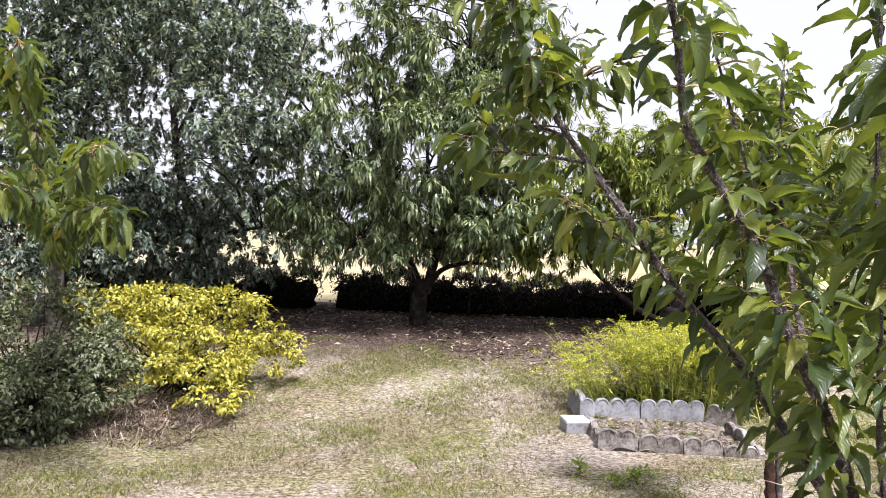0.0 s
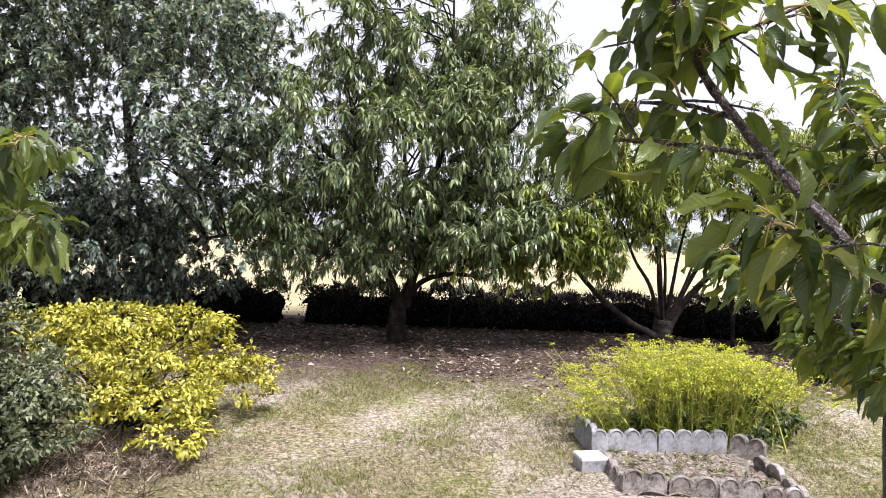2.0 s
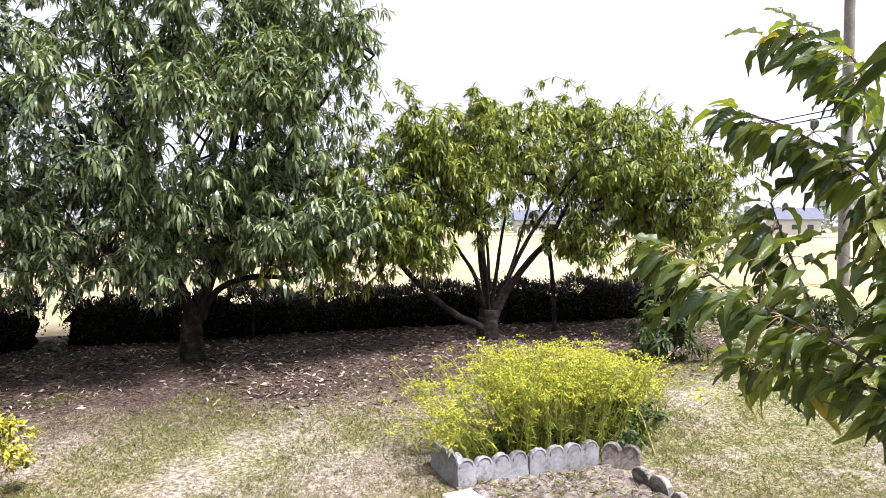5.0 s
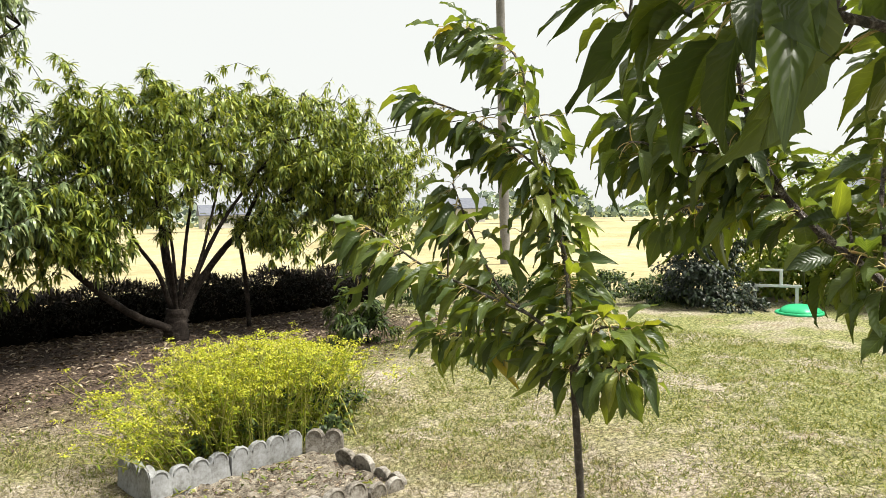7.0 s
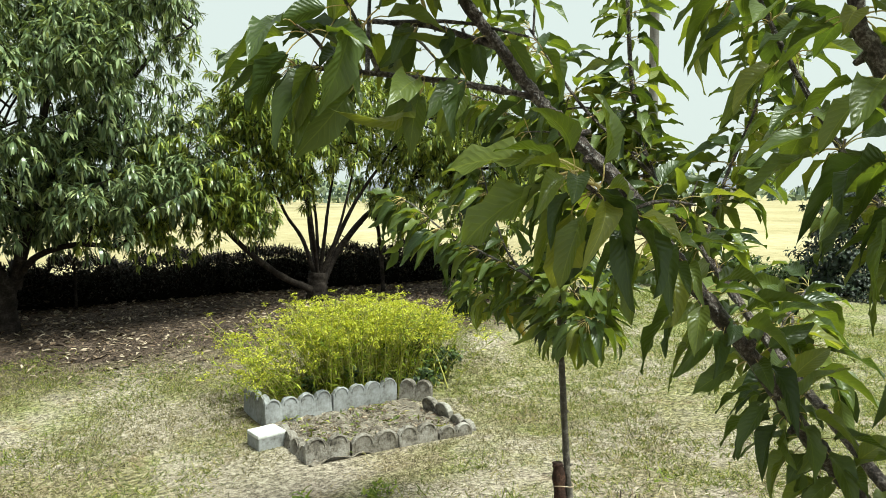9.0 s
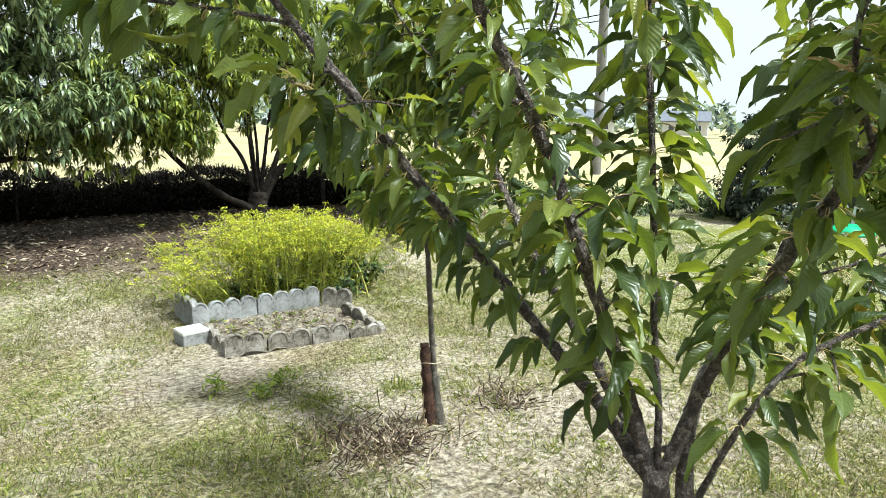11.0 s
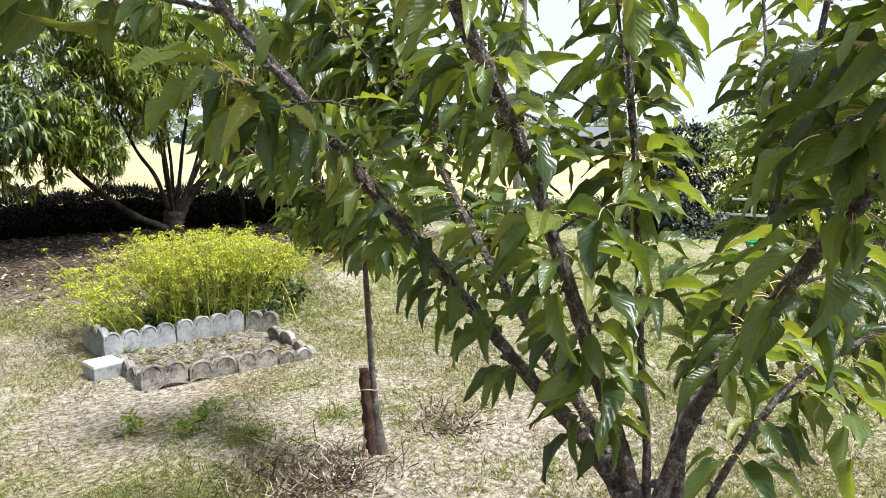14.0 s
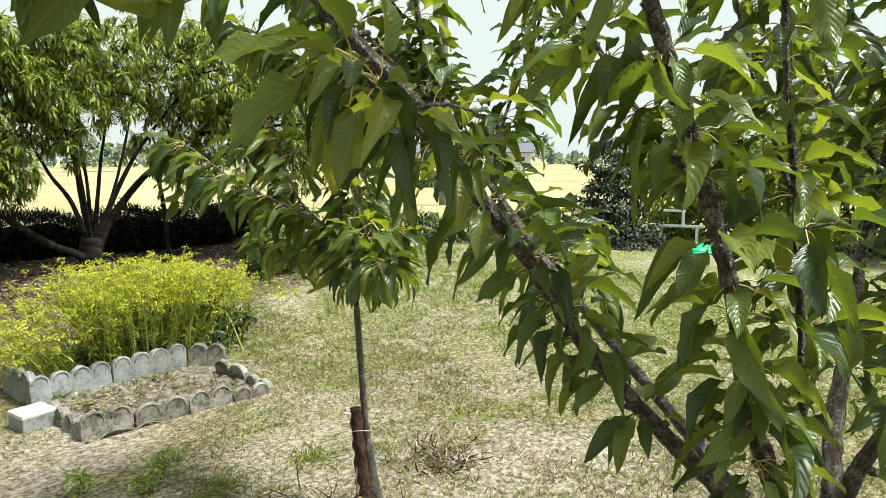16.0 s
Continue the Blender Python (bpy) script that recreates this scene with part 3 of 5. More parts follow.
def spurs(line, start, gap, leaves, size, sag=0.9, sweep=(0, 0, 0)):
    """Places, ways and sizes of leaves in tufts along a branch."""
    line = np.asarray(line)
    seg = np.linalg.norm(np.diff(line, axis=0), axis=1)
    s = np.concatenate([[0], np.cumsum(seg)])
    out = []
    at = start
    while at < s[-1]:
        p = np.array([np.interp(at, s, line[:, k]) for k in range(3)])
        q = np.array([np.interp(min(at + 0.02, s[-1]), s, line[:, k]) for k in range(3)])
        tan = unit(q - p + 1e-6)
        # a fan of leaves round the spur, arching out and over
        e = unit(np.cross(tan, rng.standard_normal(3)))
        e2 = np.cross(tan, e)
        k = int(rng.integers(leaves[0], leaves[1] + 1))
        vigour = rng.uniform(0.85, 1.1)
        for i in range(k):
            a = 2 * math.pi * (i + rng.uniform(-0.3, 0.3)) / k
            o = e * math.cos(a) + e2 * math.sin(a)
            way = unit(o * np.array([1, 1, 0.7]) + 0.4 * tan + np.array([0, 0, -sag * rng.uniform(0.1, 1.3)]) + np.array(sweep) * rng.uniform(0.2, 1.2))
            up = unit(np.array([0, 0, 1.0]) + 0.7 * o + 0.3 * rng.standard_normal(3))
            out.append((p, way, up, vigour * rng.uniform(*size)))
        at += gap * rng.uniform(0.6, 1.4)
    # a tuft at the tip
    tan = unit(line[-1] - line[-3])
    for _ in range(leaves[1] - 2):
        o = unit(rng.standard_normal(3))
        way = unit(tan * 0.9 + o * 0.8 + np.array([0, 0, -0.35]))
        out.append((line[-1], way, unit(np.array([0, 0, 1.0]) + 0.5 * o), rng.uniform(*size) * 0.9))
    return out


def knobs(pile, line, r0, r1):
    """Short ringed spurs standing out of the bark."""
    for k in range(4, len(line) - 2, 3):
        o = unit(rng.standard_normal(3))
        r = r0 + (r1 - r0) * k / len(line)
        tube(pile, spline([line[k], line[k] + o * (r + rng.uniform(0.004, 0.014))], 4), r * 0.55, r * 0.3, 6, 0.2)


def cherry(name, base, label, stems, twigs, bark, size, sag=0.9, gap=0.075, tuft=(3, 6)):
    """A cherry tree: stems are (line, radius, radius at the tip, first leaf, is it a trunk)."""
    tree = thing(name, base, label, "tree", "cherry trees")
    leaves = []
    for line, r0, r1, first, kind, *rest in stems:
        own_size = tuple(v * (rest[0] if rest else 1.0) for v in size)
        sweep = rest[1] if len(rest) > 1 else (0, 0, 0)
        sm = spline(line, max(16, 9 * len(line)))
        p = Pile()
        tube(p, sm, r0 * (1.0 if kind else 0.80), r1, 10, 0.11)
        knobs(p, sm, r0, r1)
        part("trunk" if kind else "branch", p.mesh("stem"), bark, tree)
        if first is not None:
            leaves += spurs(sm, first, gap, tuft, own_size, sag, sweep)
            # short side twigs
            for _ in range(twigs):
                k = rng.integers(int(len(sm) * (0.6 if kind else 0.32)), len(sm) - 1)
                o = unit(rng.standard_normal(3) * (1, 1, 0.4) + (0, 0, 0.35))
                ln = rng.uniform(0.08, 0.2)
                tw = spline([sm[k], sm[k] + o * ln * 0.5, sm[k] + o * ln + np.array([0, 0, -0.02])], 6)
                p = Pile()
                tube(p, tw, 0.0035, 0.0018, 5, 0.05)
                part("twig", p.mesh("twig"), PETIOLE if ln < 0.11 else bark, tree)
                leaves += spurs(tw, ln * 0.4, 0.05, (1, 3), own_size, sag, sweep)
    return tree, leaves


def leaf_out(tree, leaves, own):
    """The first leaves as parts of their own, the rest in one mass."""
    order = rng.permutation(len(leaves))
    for c, i in enumerate(order[:own]):
        p, way, up, s = leaves[i]
        m = turn(way[None], up[None])[0]
        ob = new("leaf", CHERRY_MESHES[int(rng.integers(0, len(CHERRY_MESHES)))])
        ob.parent = tree
        ob.matrix_parent_inverse = Matrix.Translation(-tree.location)
        ob.matrix_basis = Matrix.Translation(p) @ Matrix(m.tolist()).to_4x4() @ Matrix.Scale(s, 4)
    rest = [leaves[i] for i in order[own:]]
    if rest:
        pile = Pile()
        a = [np.array(c) for c in zip(*rest)]
        sprinkle(pile, CHERRY_SHAPES, a[0], a[1], a[2], a[3])
        part("foliage", pile.mesh("foliage"), LEAF_CHERRY, tree, kind="stuff")
        one = Pile()
        tube(one, spline([(0, 0, 0), (0.21, 0, 0.06), (0.44, 0, 0)], 4), 0.014, 0.011, 3)
        pile = Pile()
        scatter(pile, (one.v[0], one.f[0], one.uv[0]), a[0], a[1], a[2], a[3])
        part("leaf_stalk_mass", pile.mesh("leaf_stalk_mass"), PETIOLE, tree, kind="stuff")


# the large cherry beside the path
G0 = 0.06
main_stems = []
main_stems.append(([(0.90, 1.20, G0 - 0.05), (0.88, 1.23, 0.40), (0.862, 1.255, 0.76)], 0.033, 0.027, None, True))
main_stems.append(([(0.96, 1.21, G0 - 0.05), (0.935, 1.215, 0.45), (0.935, 1.24, 0.80), (1.05, 1.275, 0.94), (1.27, 1.309, 1.06), (1.404, 1.328, 1.214), (1.48, 1.307, 1.459), (1.53, 1.30, 1.70), (1.56, 1.28, 1.95)], 0.020, 0.005, 1.05, True))
main_stems.append(([(0.862, 1.255, 0.72), (0.815, 1.36, 0.86), (0.773, 1.459, 0.963), (0.70, 1.555, 1.10), (0.575, 1.565, 1.235), (0.49, 1.60, 1.345), (0.42, 1.64, 1.455), (0.366, 1.71, 1.55), (0.334, 1.743, 1.60), (0.284, 1.765, 1.67), (0.22, 1.80, 1.78), (0.13, 1.76, 1.98), (0.08, 1.75, 2.18)], 0.018, 0.006, 0.36, False, 0.85))
main_stems.append(([(0.862, 1.255, 0.72), (0.825, 1.29, 0.88), (0.79, 1.33, 1.03), (0.70, 1.325, 1.20), (0.65, 1.345, 1.335), (0.59, 1.36, 1.46), (0.50, 1.372, 1.60), (0.47, 1.385, 1.67), (0.43, 1.34, 1.84), (0.39, 1.32, 1.97), (0.36, 1.31, 2.15)], 0.019, 0.006, 0.30, False))
main_stems.append(([(0.866, 1.255, 0.76), (0.872, 1.265, 0.88), (0.857, 1.275, 1.03), (0.854, 1.30, 1.32), (0.852, 1.325, 1.52), (0.85, 1.34, 1.75), (0.845, 1.35, 2.05)], 0.010, 0.004, 0.38, False))
main_stems.append(([(0.868, 1.25, 0.72), (0.92, 1.205, 0.93), (0.87, 1.09, 1.12), (0.80, 0.98, 1.26), (0.77, 0.88, 1.40), (0.775, 0.81, 1.53), (0.80, 0.76, 1.72), (0.82, 0.72, 1.95)], 0.017, 0.007, 0.36, False, 0.92, (-0.55, 0.4, 0.05)))
main_stems.append(([(0.935, 1.22, 0.66), (0.965, 1.15, 0.86), (1.02, 1.085, 1.0), (1.18, 1.035, 1.06), (1.35, 0.944, 1.144), (1.50, 0.86, 1.25)], 0.009, 0.004, 0.22, False))
main_stems.append(([(0.866, 1.265, 0.76), (0.89, 1.52, 0.97), (0.94, 1.78, 1.16), (1.0, 2.0, 1.335), (1.06, 2.2, 1.50), (1.08, 2.29, 1.70), (1.10, 2.34, 2.0)], 0.014, 0.005, 0.55, False))
main_stems.append(([(1.06, 2.20, 1.50), (1.12, 2.38, 1.50), (1.17, 2.52, 1.46)], 0.005, 0.003, 0.06, False))
main_stems.append(([(0.334, 1.743, 1.60), (0.24, 1.785, 1.618), (0.157, 1.82, 1.627), (0.08, 1.85, 1.634), (0.035, 1.87, 1.638)], 0.006, 0.003, 0.10, False, 0.92))
main_stems.append(([(1.404, 1.328, 1.214), (1.36, 1.18, 1.42), (1.34, 1.08, 1.62), (1.36, 1.0, 1.85)], 0.007, 0.003, 0.08, False))
main_stems.append(([(1.45, 1.31, 1.35), (1.62, 1.45, 1.50), (1.75, 1.55, 1.72), (1.80, 1.6, 1.95)], 0.007, 0.003, 0.08, False))
main_stems.append(([(1.27, 1.309, 1.06), (1.45, 1.2, 1.12), (1.62, 1.1, 1.2)], 0.006, 0.003, 0.08, False))
main_stems.append(([(0.854, 1.30, 1.32), (0.95, 1.4, 1.5), (1.0, 1.48, 1.72)], 0.005, 0.0025, 0.06, False))
main_stems.append(([(0.65, 1.345, 1.335), (0.68, 1.5, 1.5), (0.66, 1.62, 1.72), (0.62, 1.7, 1.95)], 0.006, 0.003, 0.08, False))
main_stems.append(([(0.77, 0.88, 1.40), (0.66, 0.86, 1.52), (0.60, 0.80, 1.66)], 0.005, 0.003, 0.06, False, 0.85))
main_stems.append(([(1.0, 2.0, 1.335), (1.14, 2.05, 1.5), (1.27, 2.06, 1.7), (1.33, 2.06, 1.95)], 0.006, 0.003, 0.06, False))
main_stems.append(([(1.06, 2.2, 1.50), (0.95, 2.34, 1.68), (0.86, 2.44, 1.88)], 0.006, 0.003, 0.06, False))
main_stems.append(([(0.94, 1.78, 1.16), (1.1, 1.86, 1.2), (1.27, 1.92, 1.24)], 0.005, 0.003, 0.06, False))
main_stems.append(([(0.47, 1.60, 1.36), (0.36, 1.585, 1.43), (0.255, 1.575, 1.49)], 0.004, 0.0025, 0.05, False, 0.8))
main_stems.append(([(1.07, 2.25, 1.60), (1.03, 2.38, 1.68), (0.97, 2.5, 1.68)], 0.005, 0.0025, 0.03, False))
main_stems.append(([(1.06, 2.22, 1.54), (1.03, 2.36, 1.60), (1.0, 2.48, 1.60)], 0.005, 0.0025, 0.03, False))
main_stems.append(([(0.18, 1.78, 1.88), (0.24, 1.88, 1.90), (0.30, 1.95, 1.87)], 0.005, 0.0025, 0.03, False, 0.8))
main_stems.append(([(0.22, 1.80, 1.78), (0.29, 1.75, 1.82), (0.36, 1.72, 1.84)], 0.005, 0.0025, 0.02, False))
main_stems.append(([(0.29, 1.762, 1.665), (0.22, 1.83, 1.70), (0.15, 1.88, 1.71)], 0.006, 0.003, 0.06, False, 0.75))
cherry_tree, leaves = cherry("cherry_tree", (0.90, 1.20, G0), "large-leaved cherry tree with dark glossy forked stems", main_stems, 3, BARK_CHERRY, (0.060, 0.102), 0.6, 0.070, (6, 9))
leaves += [(np.array(b), unit(np.array(t) - np.array(b)), unit(np.array(u)), s) for b, t, u, s in (
    ((0.262, 1.575, 1.495), (0.152, 1.695, 1.425), (-0.35, -0.5, 0.8), 0.125),
    ((0.262, 1.575, 1.49), (0.245, 1.60, 1.34), (-0.55, -0.8, 0.2), 0.105),
    ((0.255, 1.575, 1.50), (0.325, 1.505, 1.40), (0.2, -0.8, 0.5), 0.092),
    ((0.26, 1.58, 1.50), (0.13, 1.70, 1.53), (-0.1, -0.5, 0.9), 0.11),
    ((0.685, 1.56, 1.07), (0.69, 1.56, 1.0), (-0.5, -0.8, 0.1), 0.042), ((0.715, 1.55, 1.06), (0.715, 1.55, 1.0), (0.4, -0.8, 0.1), 0.040))]
leaves += spurs(np.array([(0.80, 1.34, 0.90), (0.785, 1.32, 0.93), (0.77, 1.31, 0.95), (0.76, 1.30, 0.96)]), 0.01, 0.04, (3, 5), (0.06, 0.09), 0.9)
# the bend of the leaning stem is bare
bend = spline([(0.43, 1.63, 1.44), (0.366, 1.71, 1.55), (0.334, 1.743, 1.60), (0.284, 1.765, 1.67), (0.24, 1.79, 1.75)], 30)
leaves = [q for q in leaves if np.min(np.linalg.norm(bend - q[0], axis=1)) > 0.035 or rng.random() < 0.15]
leaves += spurs(spline(main_stems[2][0][10:], 30), 0.02, 0.055, (4, 6), (0.062, 0.098), 0.9)
leaf_out(cherry_tree, leaves, 300)

# the young cherry by its split stump
young = []
young.append(([(1.482, 2.955, G0 - 0.03), (1.464, 2.965, 0.25), (1.452, 2.972, 0.45), (1.43, 2.98, 0.85), (1.45, 3.01, 1.06), (1.53, 3.08, 1.28), (1.578, 3.16, 1.474), (1.57, 3.2, 1.66)], 0.0155, 0.006, 0.93, True))
young.append(([(1.564, 3.2, 1.64), (1.555, 3.23, 1.735), (1.535, 3.25, 1.81)], 0.005, 0.003, 0.14, False))
young.append(([(1.565, 3.19, 1.60), (1.512, 3.35, 1.74), (1.449, 3.5, 1.844), (1.391, 3.6, 1.887)], 0.006, 0.003, 0.10, False, 1.0, (-0.6, 0.45, -0.2)))
young.append(([(1.535, 3.25, 1.80), (1.587, 3.3, 1.97), (1.592, 3.4, 2.095), (1.568, 3.55, 2.172)], 0.005, 0.0025, 0.12, False, 1.0, (-0.6, 0.45, -0.2)))
young.append(([(1.443, 3.0, 1.04), (1.396, 3.1, 1.115), (1.381, 3.25, 1.215), (1.398, 3.4, 1.418), (1.419, 3.5, 1.577)], 0.008, 0.003, 0.14, False, 1.0, (-0.6, 0.45, -0.2)))
young.append(([(1.392, 3.12, 1.13), (1.25, 3.3, 1.237), (1.192, 3.45, 1.308), (1.123, 3.55, 1.399), (1.086, 3.6, 1.429)], 0.006, 0.003, 0.12, False, 1.0, (-0.6, 0.45, -0.2)))
young.append(([(1.44, 2.99, 1.0), (1.461, 3.3, 1.046), (1.522, 3.7, 0.985)], 0.006, 0.003, 0.10, False))
young.append(([(1.43, 2.98, 0.97), (1.434, 2.9, 1.10), (1.471, 2.8, 1.111)], 0.006, 0.003, 0.06, False))
young.append(([(1.43, 2.97, 0.97), (1.40, 2.82, 1.0), (1.34, 2.72, 1.03)], 0.006, 0.003, 0.06, False))
young_tree, leaves = cherry("young_cherry_tree", (1.475, 2.955, G0), "slender young cherry tree tied beside a split stump", young, 2, BARK_YOUNG, (0.084, 0.124), 0.65, 0.062, (5, 8))
leaves += spurs(spline([(1.50, 3.05, 1.20), (1.56, 3.12, 1.40), (1.575, 3.18, 1.58), (1.57, 3.2, 1.66)], 30), 0.02, 0.055, (4, 6), (0.075, 0.11), 1.3)
leaves += spurs(spline([(1.43, 2.98, 0.90), (1.44, 3.0, 1.02), (1.47, 3.03, 1.12)], 20), 0.02, 0.06, (5, 7), (0.075, 0.11), 0.9)
leaf_out(young_tree, leaves, 260)

stump = thing("split_stump", (1.44, 2.985, G0), "dark split wooden stump with a pale splintered edge", "stump")
p = Pile()
tube(p, spline([(1.456, 2.968, G0 - 0.03), (1.444, 2.974, 0.15), (1.432, 2.980, 0.28), (1.424, 2.986, 0.40), (1.423, 2.987, 0.43)], 22), 0.034, 0.019, 11, 0.16, 0.7)
part("stump_wood", p.mesh("stump_wood"), WOOD_SPLIT, stump)
p = Pile()
tube(p, spline([(1.424, 2.972, G0 - 0.02), (1.419, 2.974, 0.12), (1.418, 2.976, 0.24)], 10), 0.014, 0.004, 6, 0.25)
part("splinter", p.mesh("splinter"), WOOD_PALE, stump, "pale bare splinter of wood")
p = Pile()
tube(p, spline([(1.490, 2.948, G0 - 0.03), (1.476, 2.957, 0.12), (1.465, 2.963, 0.28)], 14), 0.040, 0.017, 11, 0.10, 0.6)
part("root_flare", p.mesh("root_flare"), BARK_YOUNG, young_tree)
p = Pile()
a = np.linspace(0, 2 * np.pi, 14)
tube(p, np.stack([1.443 + 0.040 * np.cos(a), 2.976 + 0.033 * np.sin(a), 0.345 + 0.006 * np.sin(2 * a)], -1), 0.0018, 0.0018, 5)
part("tie", p.mesh("tie"), WOOD_PALE, stump, "thin pale tie round stem and stump")

# a cherry at the west edge, seen by its outer branches
west = []
west.append(([(-3.28, 5.65, -0.1), (-3.28, 5.65, 0.6), (-3.20, 5.55, 1.2)], 0.06, 0.045, None, True))
west.append(([(-3.22, 5.57, 1.1), (-2.45, 4.0, 1.7), (-2.05, 3.1, 2.05), (-1.85, 2.8, 2.12)], 0.03, 0.005, 0.5, False))
west.append(([(-3.22, 5.57, 1.15), (-2.3, 4.1, 1.55), (-1.85, 3.4, 1.70), (-1.62, 3.05, 1.72)], 0.028, 0.005, 0.7, False))
west.append(([(-3.22, 5.57, 1.0), (-2.3, 4.0, 1.3), (-1.8, 3.3, 1.43), (-1.55, 3.1, 1.42)], 0.025, 0.005, 0.6, False))
west.append(([(-3.22, 5.57, 1.15), (-3.5, 5.1, 1.8), (-3.8, 5.2, 2.5)], 0.03, 0.006, 0.4, False))
west.append(([(-2.3, 4.0, 1.3), (-2.1, 3.3, 1.5), (-1.95, 2.75, 1.52)], 0.012, 0.004, 0.1, False))
west_tree, leaves = cherry("cherry_tree", (-3.28, 5.65, -0.05), "leafy cherry tree rising behind a grey-green shrub", west, 5, BARK_YOUNG, (0.085, 0.12), 0.8, 0.06, (3, 6))
leaf_out(west_tree, leaves, 120)


def grow(name, base, label, trunk, limbs, crowns, n_boughs, n_twigs, per_twig, shapes, leaf, size, material, hang, shoots=0, reach=(0.35, 0.7)):
    """A fruit tree: trunk and limbs drawn, boughs and twigs grown into the crown, leaves along the twigs."""
    tree = thing(name, base, label, "tree", "orchard trees")
    nodes = []
    for k, (line, r0, r1) in enumerate([trunk] + limbs):
        sm = spline(line, 6 * len(line))
        p = Pile()
        tube(p, sm, r0, r1, 10, 0.07)
        part("trunk" if k == 0 else "limb", p.mesh("stem"), material[0], tree)
        if k:
            nodes.append(sm[len(sm) // 4:])
    nodes = np.concatenate(nodes)

    def inside(n, shell):
        out = []
        while len(out) < n:
            c, r, zmin, share = crowns[rng.choice(len(crowns), p=[q[3] for q in crowns])]
            d = unit(rng.standard_normal(3))
            lobes = 1 + 0.16 * np.sin(5 * np.arctan2(d[1], d[0]) + 3 * c[0]) * np.cos(3 * d[2]) + 0.10 * np.sin(11 * d[0] + 7 * d[2])
            q = np.array(c) + d * np.array(r) * lobes * rng.uniform(*shell) ** 0.5
            gap = q[2] > 2.5 and abs(q[0] + 1.75) < 0.13 * (q[2] - 1.9)
            if q[2] > zmin and not gap:
                out.append(q)
        return np.array(out)

    bough_nodes = [nodes]
    for q in inside(n_boughs, (0.15, 0.6)):
        d = np.linalg.norm((nodes - q) * (1, 1, 1.3), axis=1)
        s = nodes[np.argmin(d)]
        mid = (s + q) / 2 + randoms(1, 0.12)[0] + (0, 0, 0.1)
        sm = spline([s, mid, q], 9)
        p = Pile()
        tube(p, sm, 0.012, 0.005, 5, 0.06)
        part("bough", p.mesh("bough"), material[0], tree)
        bough_nodes.append(sm[3:])
    nodes = np.concatenate(bough_nodes)
    p, place, along, up = Pile(), [], [], []
    heads = inside(n_twigs // 11, (0.3, 1.0))
    ends = heads[rng.integers(0, len(heads), n_twigs)] + randoms(n_twigs) * (0.17, 0.17, 0.13)
    ends = ends[np.argsort([np.min(np.linalg.norm(nodes - q, axis=1)) for q in ends])]
    grown = np.concatenate([nodes, np.zeros((2 * n_twigs, 3))])
    count = len(nodes)
    for q in ends:
        d = np.linalg.norm(grown[:count] - q, axis=1)
        s = grown[np.argmin(d)]
        out = unit(q - s)
        grown[count], grown[count + 1] = (s + q) / 2, q
        count += 2
        tip = q + np.array([0, 0, -hang * 0.12])
        sm = spline([s, (s + q) / 2 + np.array([0, 0, 0.05]), q, tip], 4)
        tube(p, sm, 0.004, 0.0015, 3)
        t = 1 - 0.75 * rng.uniform(0, 1.0, per_twig) ** 1.5
        pos = np.stack([np.interp(t, np.linspace(0, 1, 4), sm[:, k]) for k in range(3)], -1)
        o = unit(randoms(per_twig) + out * 0.7)
        place.append(pos)
        along.append(o * (1, 1, 0.6) + np.array([0, 0, -hang]) * rng.uniform(0.4, 1.3, (per_twig, 1)))
        up.append(unit(o + (0, 0, 0.6)))
    # long leafy shoots standing out of the crown, their leaves hanging in rows
    for q in inside(shoots, (0.6, 0.95)):
        c = min(crowns, key=lambda w: np.linalg.norm((q - np.array(w[0])) / np.array(w[1])))
        d = unit((q - np.array(c[0])) / np.array(c[1]))
        way = unit(d * (1, 1, 0.5) + (0, 0, 0.55) + randoms(1, 0.25)[0])
        ln = rng.uniform(*reach) * (1 if d[2] > -0.1 else 0.5)
        sm = spline([q, q + way * ln * 0.55, q + way * ln + (0, 0, -0.06 * ln)], 5)
        tube(p, sm, 0.005, 0.002, 3)
        k = int(ln * 46)
        t = rng.uniform(0.05, 1.0, k)
        o = unit(randoms(k) + way * 0.6)
        place.append(np.stack([np.interp(t, np.linspace(0, 1, 5), sm[:, j]) for j in range(3)], -1))
        along.append(o * (1, 1, 0.4) * 0.8 + np.array([0, 0, -hang * 1.2 - 0.2]) * rng.uniform(0.5, 1.3, (k, 1)))
        up.append(unit(o + (0, 0, 0.6)))
    part("twig_mass", p.mesh("twig_mass"), material[0], tree, kind="stuff")
    place, along, up = map(np.concatenate, (place, along, up))
    p = Pile()
    sprinkle(p, shapes, place, along, up, rng.uniform(*size, len(place)))
    part("crown", p.mesh("crown"), leaf, tree, kind="stuff")
    return tree


PEACH_SHAPES = [leaf_shape(w, 4, fo, dr, 0.08, 1, 0, 0.5, s, (0.6, -0.8, 0.3, -0.4)[s]) for s, (w, fo, dr) in enumerate(((0.24, 0.5, 0.45), (0.28, 0.3, 0.75), (0.22, 0.8, 0.3), (0.26, 0.6, 0.6)))]
ROUND_SHAPES = [leaf_shape(w, 4, fo, dr, 0.12, 1, 0, 0.5, s) for s, (w, fo, dr) in enumerate(((0.5, 0.4, 0.3), (0.42, 0.2, 0.5), (0.55, 0.6, 0.1)))]
PLUM_SHAPES = [kite(w, dr, 0.45, fo) for w, dr, fo in ((0.52, 0.3, 0.4), (0.44, 0.5, 0.7), (0.58, 0.1, 0.2))]
